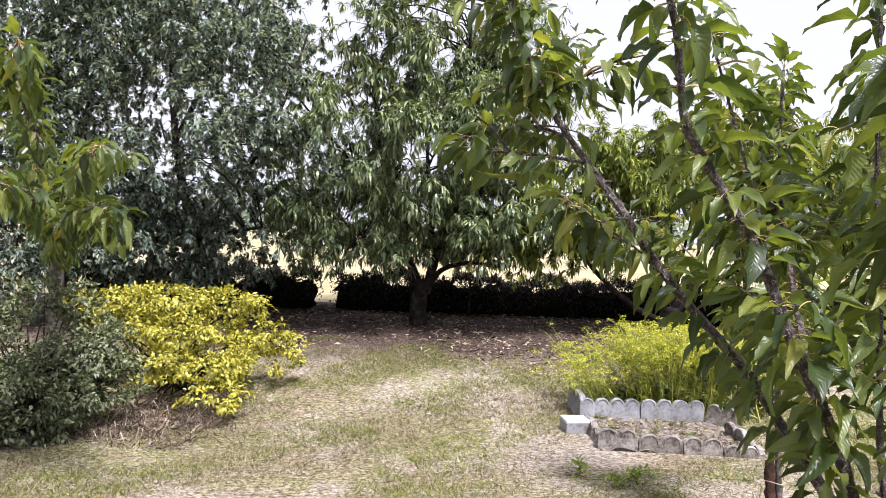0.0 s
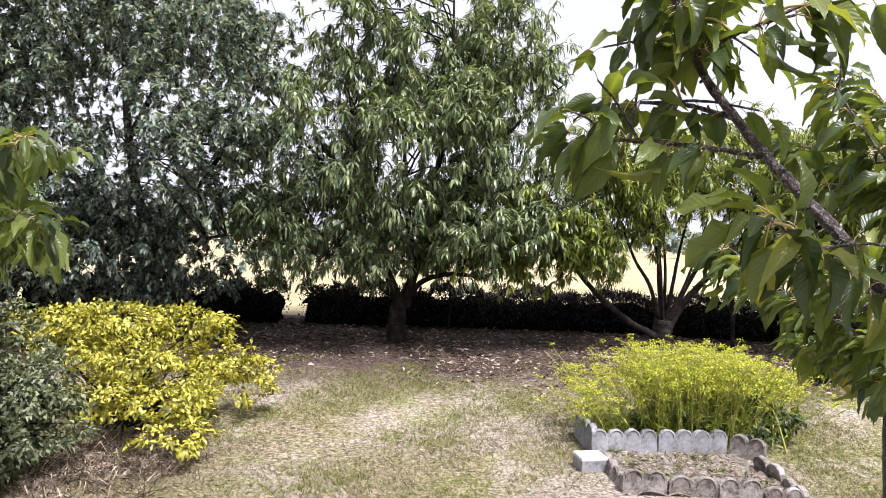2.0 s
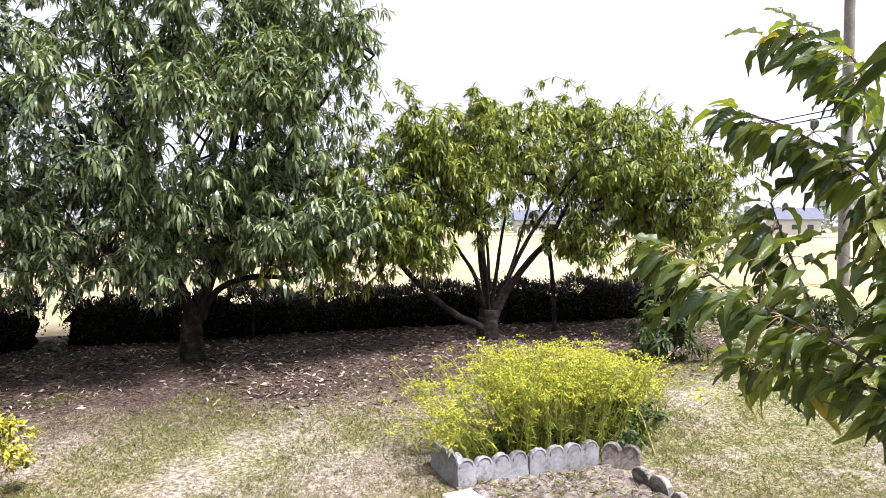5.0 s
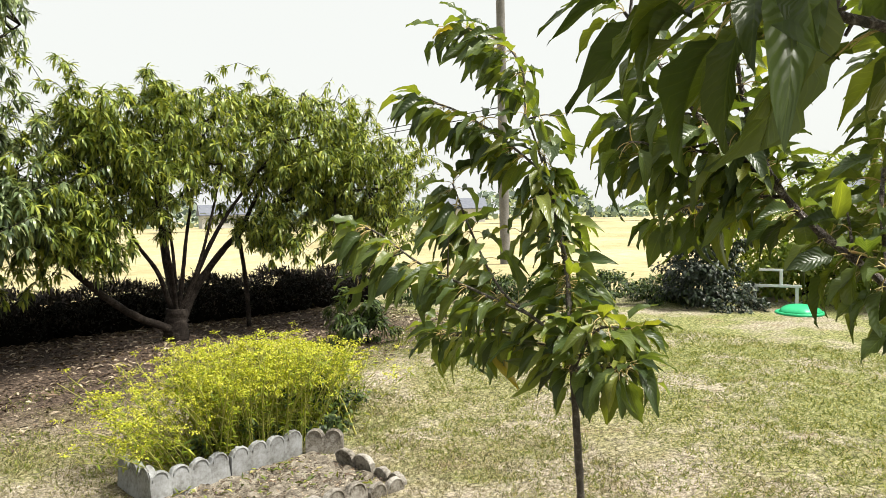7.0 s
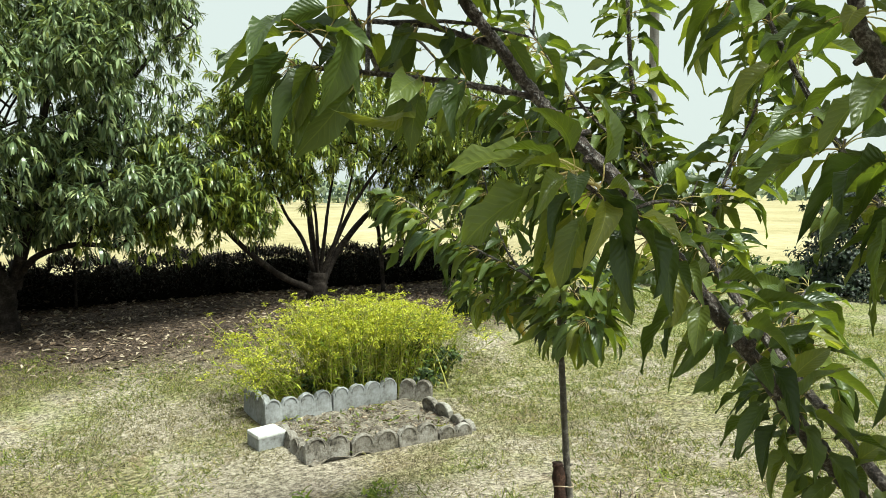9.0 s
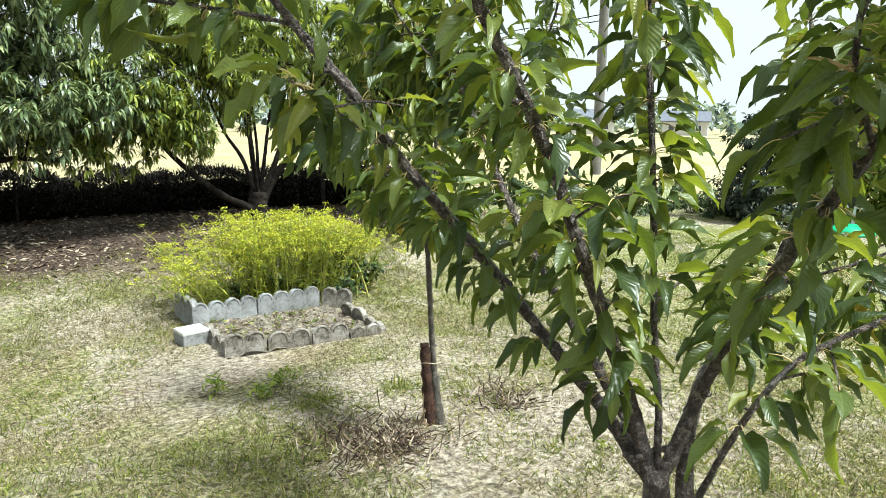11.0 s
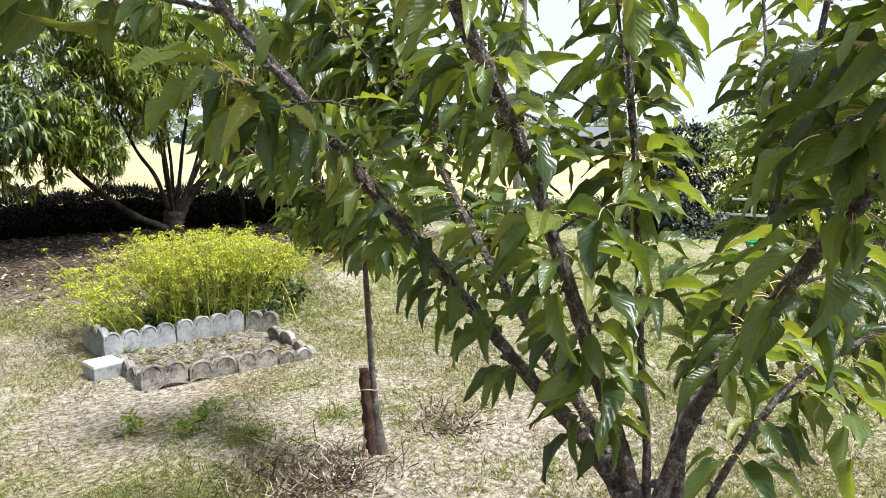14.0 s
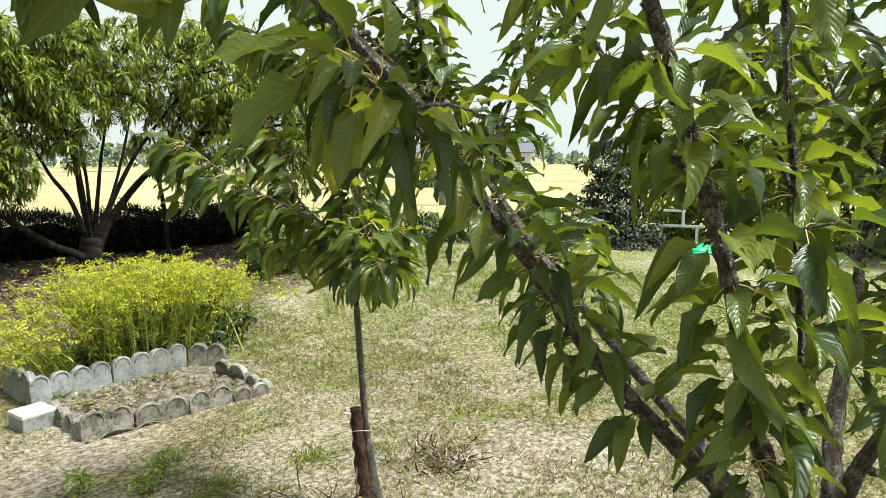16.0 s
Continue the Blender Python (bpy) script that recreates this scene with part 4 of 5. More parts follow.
TINY_SHAPES = [leaf_shape(w, 4, fo, dr, 0.1, 1, 0, 0.5, s) for s, (w, fo, dr) in enumerate(((0.5, 0.4, 0.3), (0.42, 0.2, 0.5)))]

limbs_a = []
limbs_a.append(([(-0.42, 9.2, 0.50), (-0.62, 9.15, 1.0), (-0.9, 9.2, 1.7), (-1.1, 9.3, 2.8)], 0.07, 0.014))
limbs_a.append(([(-0.36, 9.2, 0.50), (-0.22, 9.2, 1.1), (-0.05, 9.3, 2.0), (0.1, 9.3, 3.2), (0.1, 9.3, 4.4)], 0.07, 0.012))
limbs_a.append(([(-0.36, 9.18, 0.55), (-0.15, 9.1, 0.82), (0.2, 9.0, 0.93), (0.55, 9.0, 0.90), (0.75, 9.0, 1.0), (1.15, 9.0, 1.35)], 0.036, 0.014))
limbs_a.append(([(-0.42, 9.2, 0.6), (-1.1, 8.7, 1.2), (-1.9, 8.3, 1.7)], 0.035, 0.012))
limbs_a.append(([(-0.2, 9.2, 1.1), (0.35, 9.2, 1.9), (0.95, 9.3, 2.8), (1.5, 9.3, 3.3)], 0.04, 0.008))
limbs_a.append(([(-0.62, 9.15, 1.0), (-0.5, 8.5, 1.7), (-0.3, 8.3, 2.2)], 0.03, 0.01))
limbs_a.append(([(-0.3, 9.3, 1.1), (-0.4, 10.0, 2.0), (-0.5, 10.6, 2.9)], 0.045, 0.02))
limbs_a.append(([(-0.9, 9.2, 1.7), (-1.6, 9.2, 2.4), (-2.3, 9.2, 3.2)], 0.03, 0.01))
b1 = (-0.43, 9.2, float(height(-0.43, 9.2)))
grow("peach_tree", b1, "broad peach tree with drooping narrow dark leaves", ([(b1[0], b1[1], b1[2] - 0.1), (-0.45, 9.2, 0.3), (-0.40, 9.2, 0.62)], 0.135, 0.09), limbs_a, [((-0.55, 9.1, 2.4), (1.65, 1.7, 1.3), 1.0, 0.34), ((-0.25, 9.2, 3.9), (1.35, 1.4, 1.5), 0.9, 0.24), ((0.85, 9.3, 3.35), (0.7, 0.8, 0.6), 1.0, 0.09), ((0.8, 9.0, 1.7), (1.1, 0.9, 0.7), 0.95, 0.15), ((-1.35, 8.9, 1.45), (0.95, 1.2, 0.6), 0.88, 0.12), ((-0.2, 8.9, 1.2), (1.1, 1.3, 0.4), 0.92, 0.06)], 90, 2700, 24, PEACH_SHAPES, LEAF_PEACH, (0.075, 0.12), (BARK_DARK,), 0.3, 170)

limbs_b = []
limbs_b.append(([(2.88, 9.38, 0.18), (2.35, 9.2, 0.45), (1.85, 9.0, 0.85), (1.5, 8.9, 1.25), (1.2, 8.8, 1.6)], 0.045, 0.015))
limbs_b.append(([(2.95, 9.4, 0.25), (3.2, 9.5, 0.62), (3.55, 9.6, 0.98), (3.85, 9.65, 1.22), (4.3, 9.5, 1.6), (4.8, 9.4, 2.0)], 0.055, 0.015))
limbs_b.append(([(2.88, 9.4, 0.35), (2.72, 9.4, 0.85), (2.5, 9.4, 1.2), (2.2, 9.4, 1.9)], 0.03, 0.012))
limbs_b.append(([(2.9, 9.4, 0.38), (2.86, 9.4, 0.9), (2.8, 9.35, 1.35), (2.7, 9.3, 2.3)], 0.03, 0.01))
limbs_b.append(([(2.94, 9.4, 0.38), (3.02, 9.4, 0.9), (3.1, 9.4, 1.4), (3.3, 9.3, 2.5)], 0.03, 0.01))
limbs_b.append(([(2.9, 9.36, 0.4), (2.78, 9.2, 0.95), (2.62, 9.05, 1.5), (2.5, 9.0, 2.1)], 0.024, 0.008))
limbs_b.append(([(2.93, 9.36, 0.4), (3.1, 9.2, 0.9), (3.22, 9.05, 1.5), (3.35, 9.0, 2.1)], 0.024, 0.008))
limbs_b.append(([(2.92, 9.42, 0.4), (2.95, 9.5, 1.0), (2.92, 9.55, 1.6), (2.95, 9.5, 2.3)], 0.024, 0.008))
limbs_b.append(([(2.96, 9.4, 0.35), (3.2, 9.3, 0.95), (3.5, 9.2, 1.5), (4.1, 9.0, 2.3)], 0.035, 0.012))
limbs_b.append(([(2.92, 9.42, 0.4), (3.0, 9.9, 1.1), (3.2, 10.4, 1.9)], 0.04, 0.018))
limbs_b.append(([(4.3, 9.5, 1.6), (5.0, 9.1, 1.7), (5.6, 8.9, 1.75)], 0.03, 0.012))
limbs_b.append(([(3.85, 9.65, 1.22), (4.1, 9.5, 1.8), (4.4, 9.4, 2.4), (4.6, 9.3, 2.9)], 0.03, 0.008))
b2 = (2.9, 9.4, float(height(2.9, 9.4)))
grow("peach_tree", b2, "bushy peach tree with bright green leaves and many stems", ([(b2[0], b2[1], b2[2] - 0.1), (2.9, 9.4, 0.2), (2.92, 9.4, 0.42)], 0.14, 0.12), limbs_b, [((2.6, 9.25, 2.2), (0.85, 0.95, 0.55), 1.5, 0.17), ((1.75, 9.1, 1.85), (0.85, 0.8, 0.75), 0.98, 0.17), ((3.5, 9.5, 2.15), (0.8, 0.9, 0.6), 1.45, 0.09), ((4.4, 9.3, 2.35), (1.0, 1.1, 0.65), 1.1, 0.19), ((5.4, 9.2, 1.9), (0.95, 0.9, 0.75), 0.9, 0.16), ((4.7, 8.9, 1.45), (1.1, 0.9, 0.6), 0.85, 0.14), ((1.25, 9.0, 1.25), (0.9, 0.7, 0.35), 0.85, 0.08)], 80, 2500, 24, PEACH_SHAPES, LEAF_PEACH_LIGHT, (0.07, 0.11), (BARK_DARK,), 0.22, 140, (0.16, 0.38))

limbs_c = []
limbs_c.append(([(-3.55, 9.4, 1.2), (-3.8, 9.4, 2.4), (-3.9, 9.4, 4.0), (-3.9, 9.4, 5.6)], 0.06, 0.02))
limbs_c.append(([(-3.5, 9.4, 1.1), (-2.9, 9.2, 1.8), (-2.3, 9.0, 2.8), (-2.0, 9.2, 3.9)], 0.04, 0.012))
limbs_c.append(([(-3.5, 9.35, 0.9), (-3.0, 8.8, 1.15), (-2.3, 8.3, 1.3)], 0.04, 0.015))
limbs_c.append(([(-3.55, 9.4, 1.2), (-4.4, 9.1, 2.0), (-5.2, 8.8, 3.0)], 0.06, 0.02))
limbs_c.append(([(-3.8, 9.4, 2.4), (-3.2, 9.3, 3.6), (-2.8, 9.3, 4.8)], 0.04, 0.015))
limbs_c.append(([(-3.6, 9.3, 1.0), (-4.3, 8.6, 1.2), (-5.0, 8.0, 1.3)], 0.04, 0.015))
b3 = (-3.5, 9.4, float(height(-3.5, 9.4)))
grow("plum_tree", b3, "tall dense fruit tree with small dark blue-green leaves", ([(b3[0], b3[1], b3[2] - 0.1), (-3.5, 9.4, 0.6), (-3.55, 9.4, 1.3)], 0.11, 0.08), limbs_c, [((-3.4, 8.1, 2.5), (1.9, 0.8, 1.9), 0.7, 0.16), ((-3.6, 9.1, 2.6), (2.5, 2.0, 2.0), 0.72, 0.31), ((-3.5, 9.2, 4.5), (2.2, 1.9, 1.9), 1.0, 0.20), ((-5.6, 8.6, 3.0), (1.6, 1.6, 2.3), 0.5, 0.15), ((-4.3, 8.9, 0.95), (1.9, 1.3, 0.7), 0.25, 0.18)], 90, 7200, 25, PLUM_SHAPES, LEAF_PLUM, (0.046, 0.086), (BARK_DARK,), 0.35)

# ---- shrubs ----


def shrub(name, base, label, category, lobes, n, shapes, leaf, size, bark, stems=40, droop=0.3, group=""):
    """A bush: many thin stems from the base, leaves in the outer part of its lobes."""
    bush = thing(name, base, label, category, group)
    place, along, up = [], [], []
    share = np.array([l[2] for l in lobes], float)
    share /= share.sum()
    for (c, r, _), k in zip(lobes, np.maximum((n * share).astype(int), 1)):
        tufts = max(6, k // 34)
        d = unit(randoms(tufts))
        bump = 1 + 0.14 * np.sin(6 * d[:, 0] + 3 * c[0]) * np.sin(5 * d[:, 1] + 2 * c[1]) + 0.12 * np.sin(9 * d[:, 2] + 8 * d[:, 0])
        q = np.array(c) + d * np.array(r) * (bump * rng.uniform(0.3, 1.0, tufts) ** 0.4)[:, None]
        wide = (np.prod(r) ** (1 / 3)) * 0.14
        pick = rng.integers(0, tufts, k)
        leaf_q = q[pick] + randoms(k) * np.array([wide, wide, wide * 0.62])
        ok = leaf_q[:, 2] > base[2] + 0.015
        leaf_q, leaf_d = leaf_q[ok], d[pick][ok]
        place.append(leaf_q)
        along.append(unit(leaf_d + randoms(len(leaf_q), 0.7)) + (0, 0, -droop))
        up.append(unit(leaf_d * 0.6 + (0, 0, 1.0) + randoms(len(leaf_q), 0.35)))
        for e in q[:max(3, int(stems / len(lobes)))]:
            if e[2] > base[2] + 0.05:
                root = np.array(base) + randoms(1, 0.12)[0] * (1, 1, 0)
                p = Pile()
                tube(p, spline([root, (root + e) / 2 + (0, 0, 0.1), e], 6), 0.009, 0.002, 5)
                part("stem", p.mesh("stem"), bark, bush)
    place, along, up = map(np.concatenate, (place, along, up))
    p = Pile()
    sprinkle(p, shapes, place, along, up, rng.uniform(*size, len(place)))
    part("foliage", p.mesh("foliage"), leaf, bush, kind="stuff")
    return bush


shrub("golden_shrub", (-2.3, 5.9, -0.08), "low spreading shrub with bright golden yellow leaves", "shrub", [
    ((-2.45, 6.0, 0.68), (0.42, 0.4, 0.10), 1.6), ((-2.75, 5.8, 0.50), (0.40, 0.36, 0.11), 1.3), ((-2.2, 5.62, 0.46), (0.34, 0.30, 0.10), 1.2), ((-1.95, 6.05, 0.66), (0.30, 0.32, 0.12), 1.1),
    ((-1.70, 6.0, 0.42), (0.34, 0.34, 0.10), 1.1), ((-1.9, 5.72, 0.30), (0.32, 0.28, 0.09), 1.0), ((-1.55, 6.2, 0.28), (0.26, 0.28, 0.09), 0.7), ((-1.85, 5.35, 0.24), (0.32, 0.28, 0.10), 1.1),
    ((-2.3, 5.4, 0.24), (0.30, 0.28, 0.12), 0.9), ((-1.72, 5.05, 0.09), (0.24, 0.24, 0.10), 0.6), ((-2.95, 6.1, 0.62), (0.38, 0.4, 0.12), 1.1), ((-2.5, 6.1, 0.35), (0.55, 0.45, 0.16), 0.9), ((-1.75, 6.2, 0.12), (0.4, 0.35, 0.10), 0.6)], 16000, ROUND_SHAPES, LEAF_GOLD, (0.026, 0.046), BARK_DARK, 30, 0.3)
clumps = []
for cx, cy, cz, r, k in ((-3.0, 4.8, 0.42, 0.58, 15), (-2.62, 4.5, 0.24, 0.33, 8), (-3.5, 4.6, 0.36, 0.46, 8), (-2.72, 4.2, 0.14, 0.28, 6)):
    for d in unit(randoms(k)) * (1, 1, 0.85):
        q = np.array([cx, cy, cz]) + d * r
        clumps.append(((q[0], q[1], max(q[2], 0.06)), (0.21, 0.21, 0.13), 1.0))
    clumps.append(((cx, cy, cz), (r, r, r * 0.85), 2.5))
shrub("grey_shrub", (-2.95, 4.7, -0.06), "dense lumpy shrub with small grey-green leaves", "shrub", clumps, 34000, PLUM_SHAPES, LEAF_GREY, (0.024, 0.048), BARK_DARK, 40, 0.1)

# dry stalks below the two shrubs
p = Pile()
n = 3000
x, y = rng.uniform(-2.7, -1.65, n), rng.uniform(4.2, 5.7, n)
place = np.stack([x, y, height(x, y)], -1)
sprinkle(p, [leaf_shape(0.02, 3, 0, d, columns=1) for d in (0.4, 0.9)], place, randoms(n) * (1, 1, 0.3) + (0, 0, 0.3), randoms(n), rng.uniform(0.05, 0.13, n))
stalks = new("dry_stalks", p.mesh("dry_stalks"))
stalks.data.materials.append(LITTER)
tagged(stalks, "withered straw stalks lying below the shrubs", "dry grass", kind="stuff")

# ---- hedge ----


def hedge(x0, x1, y, deep, tall, n):
    g = float(height((x0 + x1) / 2, y))
    ob = thing("hedge", ((x0 + x1) / 2, y + deep / 2, g), "low clipped dark hedge with brownish tips", "hedge", "hedges along the field")
    k = max(6, int((x1 - x0) / 0.12))
    u = np.linspace(0, 1, k)
    prof = [(0.12, 0.0), (0.06, 0.3), (0.05, 0.7), (0.18, 0.86), (0.5, 0.92), (0.82, 0.86), (0.95, 0.7), (0.94, 0.3), (0.88, 0.0)]
    v = []
    for t in u:
        top = 0.84 + 0.08 * math.sin(9 * t + x0) + 0.06 * math.sin(23 * t + 2 * x0)
        gap = 0.08 if rng.random() < 0.15 else -0.02
        end = np.clip(min(t, 1 - t) * (x1 - x0) / 0.12, 0.6, 1) ** 0.5
        for a, b in prof:
            v.append((x0 + 0.06 + (x1 - x0 - 0.12) * t + 0.03 * rng.standard_normal(), y + deep * (0.5 + (a - 0.5) * end) + 0.03 * rng.standard_normal(), g + gap + (tall - gap) * b * end ** 0.5 * (top + 0.05 * rng.standard_normal())))
    m = len(prof)
    f = [(i * m + j, (i + 1) * m + j, (i + 1) * m + j + 1, i * m + j + 1) for i in range(k - 1) for j in range(m - 1)]
    f += [(0, 1, m - 2, m - 1), (1, 2, m - 3, m - 2), (2, 3, m - 4, m - 3)]
    e = (k - 1) * m
    f += [(e, e + m - 1, e + m - 2, e + 1), (e + 1, e + m - 2, e + m - 3, e + 2), (e + 2, e + m - 3, e + m - 4, e + 3)]
    # solid inner hull, coloured near black for the shade between the leaves
    part("shade_core", make_mesh("shade_core", v, f), CORE, ob)
    s = rng.integers(0, 3, n)
    x = rng.uniform(x0, x1, n)
    wob = 0.09 * np.sin(x * 5.3) + 0.07 * np.sin(x * 13.1) + 0.05 * np.sin(x * 31) - 0.06
    yy = np.where(s == 0, y + 0.04 * rng.standard_normal(n), np.where(s == 1, y + rng.uniform(0, deep, n), y + deep))
    zz = np.where(s == 1, tall * (0.96 + wob), tall * (0.98 + wob) * rng.uniform(0.06, 1.0, n) ** 0.6) + 0.04 * rng.standard_normal(n)
    place = np.stack([x, yy, g + np.maximum(zz, 0.03)], -1)
    out = np.where((s == 1)[:, None], np.array([0, 0, 1.0]), np.where((s == 0)[:, None], np.array([0, -1.0, 0.3]), np.array([0, 1.0, 0.3])))
    p = Pile()
    sprinkle(p, [kite(0.4, 0.3), kite(0.28, 0.1)], place, out + randoms(n, 0.7), out + randoms(n, 0.7), rng.uniform(0.03, 0.07, n))
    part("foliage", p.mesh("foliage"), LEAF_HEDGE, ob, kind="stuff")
    # upright shoots along the top
    p = Pile()
    k = int((x1 - x0) * 260)
    x = rng.uniform(x0, x1, k)
    root = np.stack([x, rng.uniform(y + 0.05, y + deep - 0.05, k), g + tall * (0.80 + 0.09 * np.sin(x * 5.3) + 0.07 * np.sin(x * 13.1) + 0.05 * np.sin(x * 31))], -1)
    sprinkle(p, [kite(0.12, 0.1), kite(0.2, 0.3)], root, randoms(k, 0.35) + (0, 0, 1), randoms(k), rng.uniform(0.06, 0.2, k))
    part("top_growth", p.mesh("top_growth"), HEDGE_TIP, ob, kind="stuff")
    return ob


for x0, x1, y in ((-5.6, -3.25, 10.2), (-3.33, -2.05, 10.3), (-1.82, -0.52, 10.4), (-0.6, 0.78, 10.43), (0.7, 2.04, 10.46), (1.95, 3.2, 10.44), (3.15, 4.95, 10.4), (4.85, 6.6, 10.35)):
    hedge(x0, x1, y, 0.7, 0.53, int((x1 - x0) * 2600))

# a thin stake at the hedge and the prop under a limb
stake = thing("fence_stake", (0.25, 10.32, float(height(0.25, 10.3))), "thin weathered wooden stake in front of the hedge", "stake")
p = Pile()
tube(p, spline([(0.25, 10.32, 0.0), (0.25, 10.32, 0.62)], 6), 0.018, 0.015, 6, 0.1)
part("post", p.mesh("post"), BARK_DARK, stake)
prop = thing("limb_prop", (3.97, 9.75, float(height(3.97, 9.75))), "leaning wooden prop holding up a fruit tree limb", "prop")
p = Pile()
tube(p, spline([(3.99, 9.75, 0.0), (3.95, 9.72, 0.6), (3.84, 9.66, 1.24)], 10), 0.03, 0.026, 7, 0.08)
part("post", p.mesh("post"), BARK_DARK, prop)

# ---- the raised bed ----


def edging_panel(parent, a, b, scallops, tall, material, lean=0.0, sink=0.0):
    """One concrete edging slab with a scalloped top and a ring cast into each scallop."""
    a, b = np.array(a, float), np.array(b, float)
    way = b - a
    ln = np.linalg.norm(way)
    way /= ln
    nrm = np.array([way[1], -way[0]])
    k = scallops * 8 + 1
    s = np.linspace(0, 1, k)
    arch = np.abs(np.sin(np.pi * s * scallops)) ** 0.55
    crest = min(0.32 * ln / scallops, 0.042)
    top = tall - crest + crest * arch
    thick = 0.042
    g = min(float(height(*a)), float(height(*b)))
    rows = []
    for off, h in ((0, -0.06), (0, 0.0), (0, 1.0), (0.18, 1.04), (0.82, 1.04), (1, 1.0), (1, -0.06)):
        q = a + np.outer(s * (ln - 0.006) + 0.003, way) - nrm * off * thick
        z = g - sink + np.where(h <= 0, h, top * h)
        q = q - nrm * (lean * np.maximum(h, 0) * tall)
        rows.append(np.column_stack([q, z + 0.002 * rng.standard_normal(k)]))
    m = len(rows)
    v = np.concatenate(rows)
    f = [(r * k + i, r * k + i + 1, (r + 1) * k + i + 1, (r + 1) * k + i) for r in range(m - 1) for i in range(k - 1)]
    f += [(0, k, (m - 2) * k, (m - 1) * k), (k, 2 * k, (m - 3) * k, (m - 2) * k), (2 * k, 3 * k, 4 * k, 5 * k)]
    e = k - 1
    f += [(e, (m - 1) * k + e, (m - 2) * k + e, k + e), (k + e, (m - 2) * k + e, (m - 3) * k + e, 2 * k + e), (2 * k + e, 5 * k + e, 4 * k + e, 3 * k + e)]
    p = Pile()
    p.add(v, f)
    ob = part("panel", p.mesh("panel", smooth=False), material, parent)
    rad = ln / scallops * 0.37
    ang = np.linspace(0.0, math.pi, 9)
    for c in range(scallops):
        mid = a + way * ln * (c + 0.5) / scallops + nrm * (0.001 - lean * tall * 0.85)
        z = g - sink + tall * 1.02 - rad
        rim = Pile()
        line = np.stack([mid[0] + way[0] * rad * np.cos(ang), mid[1] + way[1] * rad * np.cos(ang), z + rad * np.sin(ang)], -1)
        tube(rim, line, 0.0036, 0.0036, 6)
        part("arch_rim", rim.mesh("arch_rim"), material, ob)
    return ob


gbed = float(height(1.5, 5.2))
bed = thing("raised_bed_edging", (1.5, 5.2, gbed), "scalloped concrete slabs edging a small flower bed", "edging")
P00, P01, P10, P11 = (1.05, 5.52), (2.07, 5.60), (1.03, 4.70), (2.10, 4.62)
mid = (1.545, 5.56)
edging_panel(bed, P00, mid, 4, 0.165, CONCRETE, 0.10)
edging_panel(bed, mid, P01, 4, 0.17, CONCRETE, -0.04)
edging_panel(bed, (1.02, 5.95), (1.045, 5.53), 3, 0.19, CONCRETE, 0.05)
edging_panel(bed, (1.03, 5.28), (1.03, 4.72), 4, 0.10, CONCRETE_DIRTY, 0.25)
for k, (s0, s1) in enumerate(((0.0, 0.25), (0.255, 0.53), (0.535, 0.78), (0.785, 1.0))):
    a = np.array(P10) + (np.array(P11) - P10) * s0
    b = np.array(P10) + (np.array(P11) - P10) * s1
    edging_panel(bed, a, b, 2, 0.135 - 0.012 * (k % 2), CONCRETE_DIRTY, 0.06 * (-1) ** k, (0.0, 0.008, 0.025, 0.05)[k])
edging_panel(bed, (2.075, 5.58), (2.25, 5.40), 2, 0.155, CONCRETE_DIRTY, 0.1)
edging_panel(bed, (2.14, 5.30), (2.17, 4.98), 2, 0.15, CONCRETE_DIRTY, -0.2, 0.05)
edging_panel(bed, (2.13, 4.92), (2.13, 4.66), 2, 0.13, CONCRETE_DIRTY, -0.1, 0.06)
xs, ys = np.linspace(1.04, 2.12, 22), np.linspace(4.66, 5.56, 18)
X, Y = np.meshgrid(xs, ys)
Z = height(X, Y) + 0.012 + 0.012 * rng.standard_normal(X.shape)
i, j = np.meshgrid(np.arange(17), np.arange(21), indexing="ij")
soil = new("bed_soil", make_mesh("bed_soil", np.stack([X, Y, Z], -1).reshape(-1, 3), np.stack([i * 22 + j, i * 22 + j + 1, (i + 1) * 22 + j + 1, (i + 1) * 22 + j], -1).reshape(-1, 4)))
soil.data.materials.append(EARTH)
tagged(soil, "dry crumbly soil strewn with dead leaves", "soil", kind="structure")
n = 2600
x, y = rng.uniform(1.05, 2.11, n), rng.uniform(4.68, 5.55, n)
p = Pile()
sprinkle(p, [leaf_shape(0.3, 3, 0.4, 0.3), leaf_shape(0.06, 3, 0.0, 0.4)], np.stack([x, y, height(x, y) + 0.024], -1), randoms(n) * (1, 1, 0.2), randoms(n, 0.3) + (0, 0, 1), rng.uniform(0.012, 0.04, n))
ob = new("bed_litter", p.mesh("bed_litter"))
ob.data.materials.append(LITTER)
tagged(ob, "dead leaves and straw scattered over the bed soil", "leaves", kind="stuff")

# small weeds in the bed
n = 300
x, y = rng.uniform(1.05, 2.11, n), rng.uniform(4.68, 5.55, n)
ok = patchy(x, y, 0.1, 5.1)
x, y = x[ok], y[ok]
n = len(x)
p = Pile()
sprinkle(p, [kite(0.4, 0.4), kite(0.3, 0.2)], np.stack([x, y, height(x, y) + 0.02], -1), randoms(n) * (1, 1, 0.4) + (0, 0, 0.4), randoms(n, 0.4) + (0, 0, 1), rng.uniform(0.025, 0.06, n))
ob = new("bed_weeds", p.mesh("bed_weeds"))
ob.data.materials.append(GRASS_GREEN)
tagged(ob, "small green weeds creeping over the dry bed soil", "weeds", kind="stuff")

block = thing("concrete_block", (0.95, 5.17, gbed), "small pale concrete block with a white top", "block")


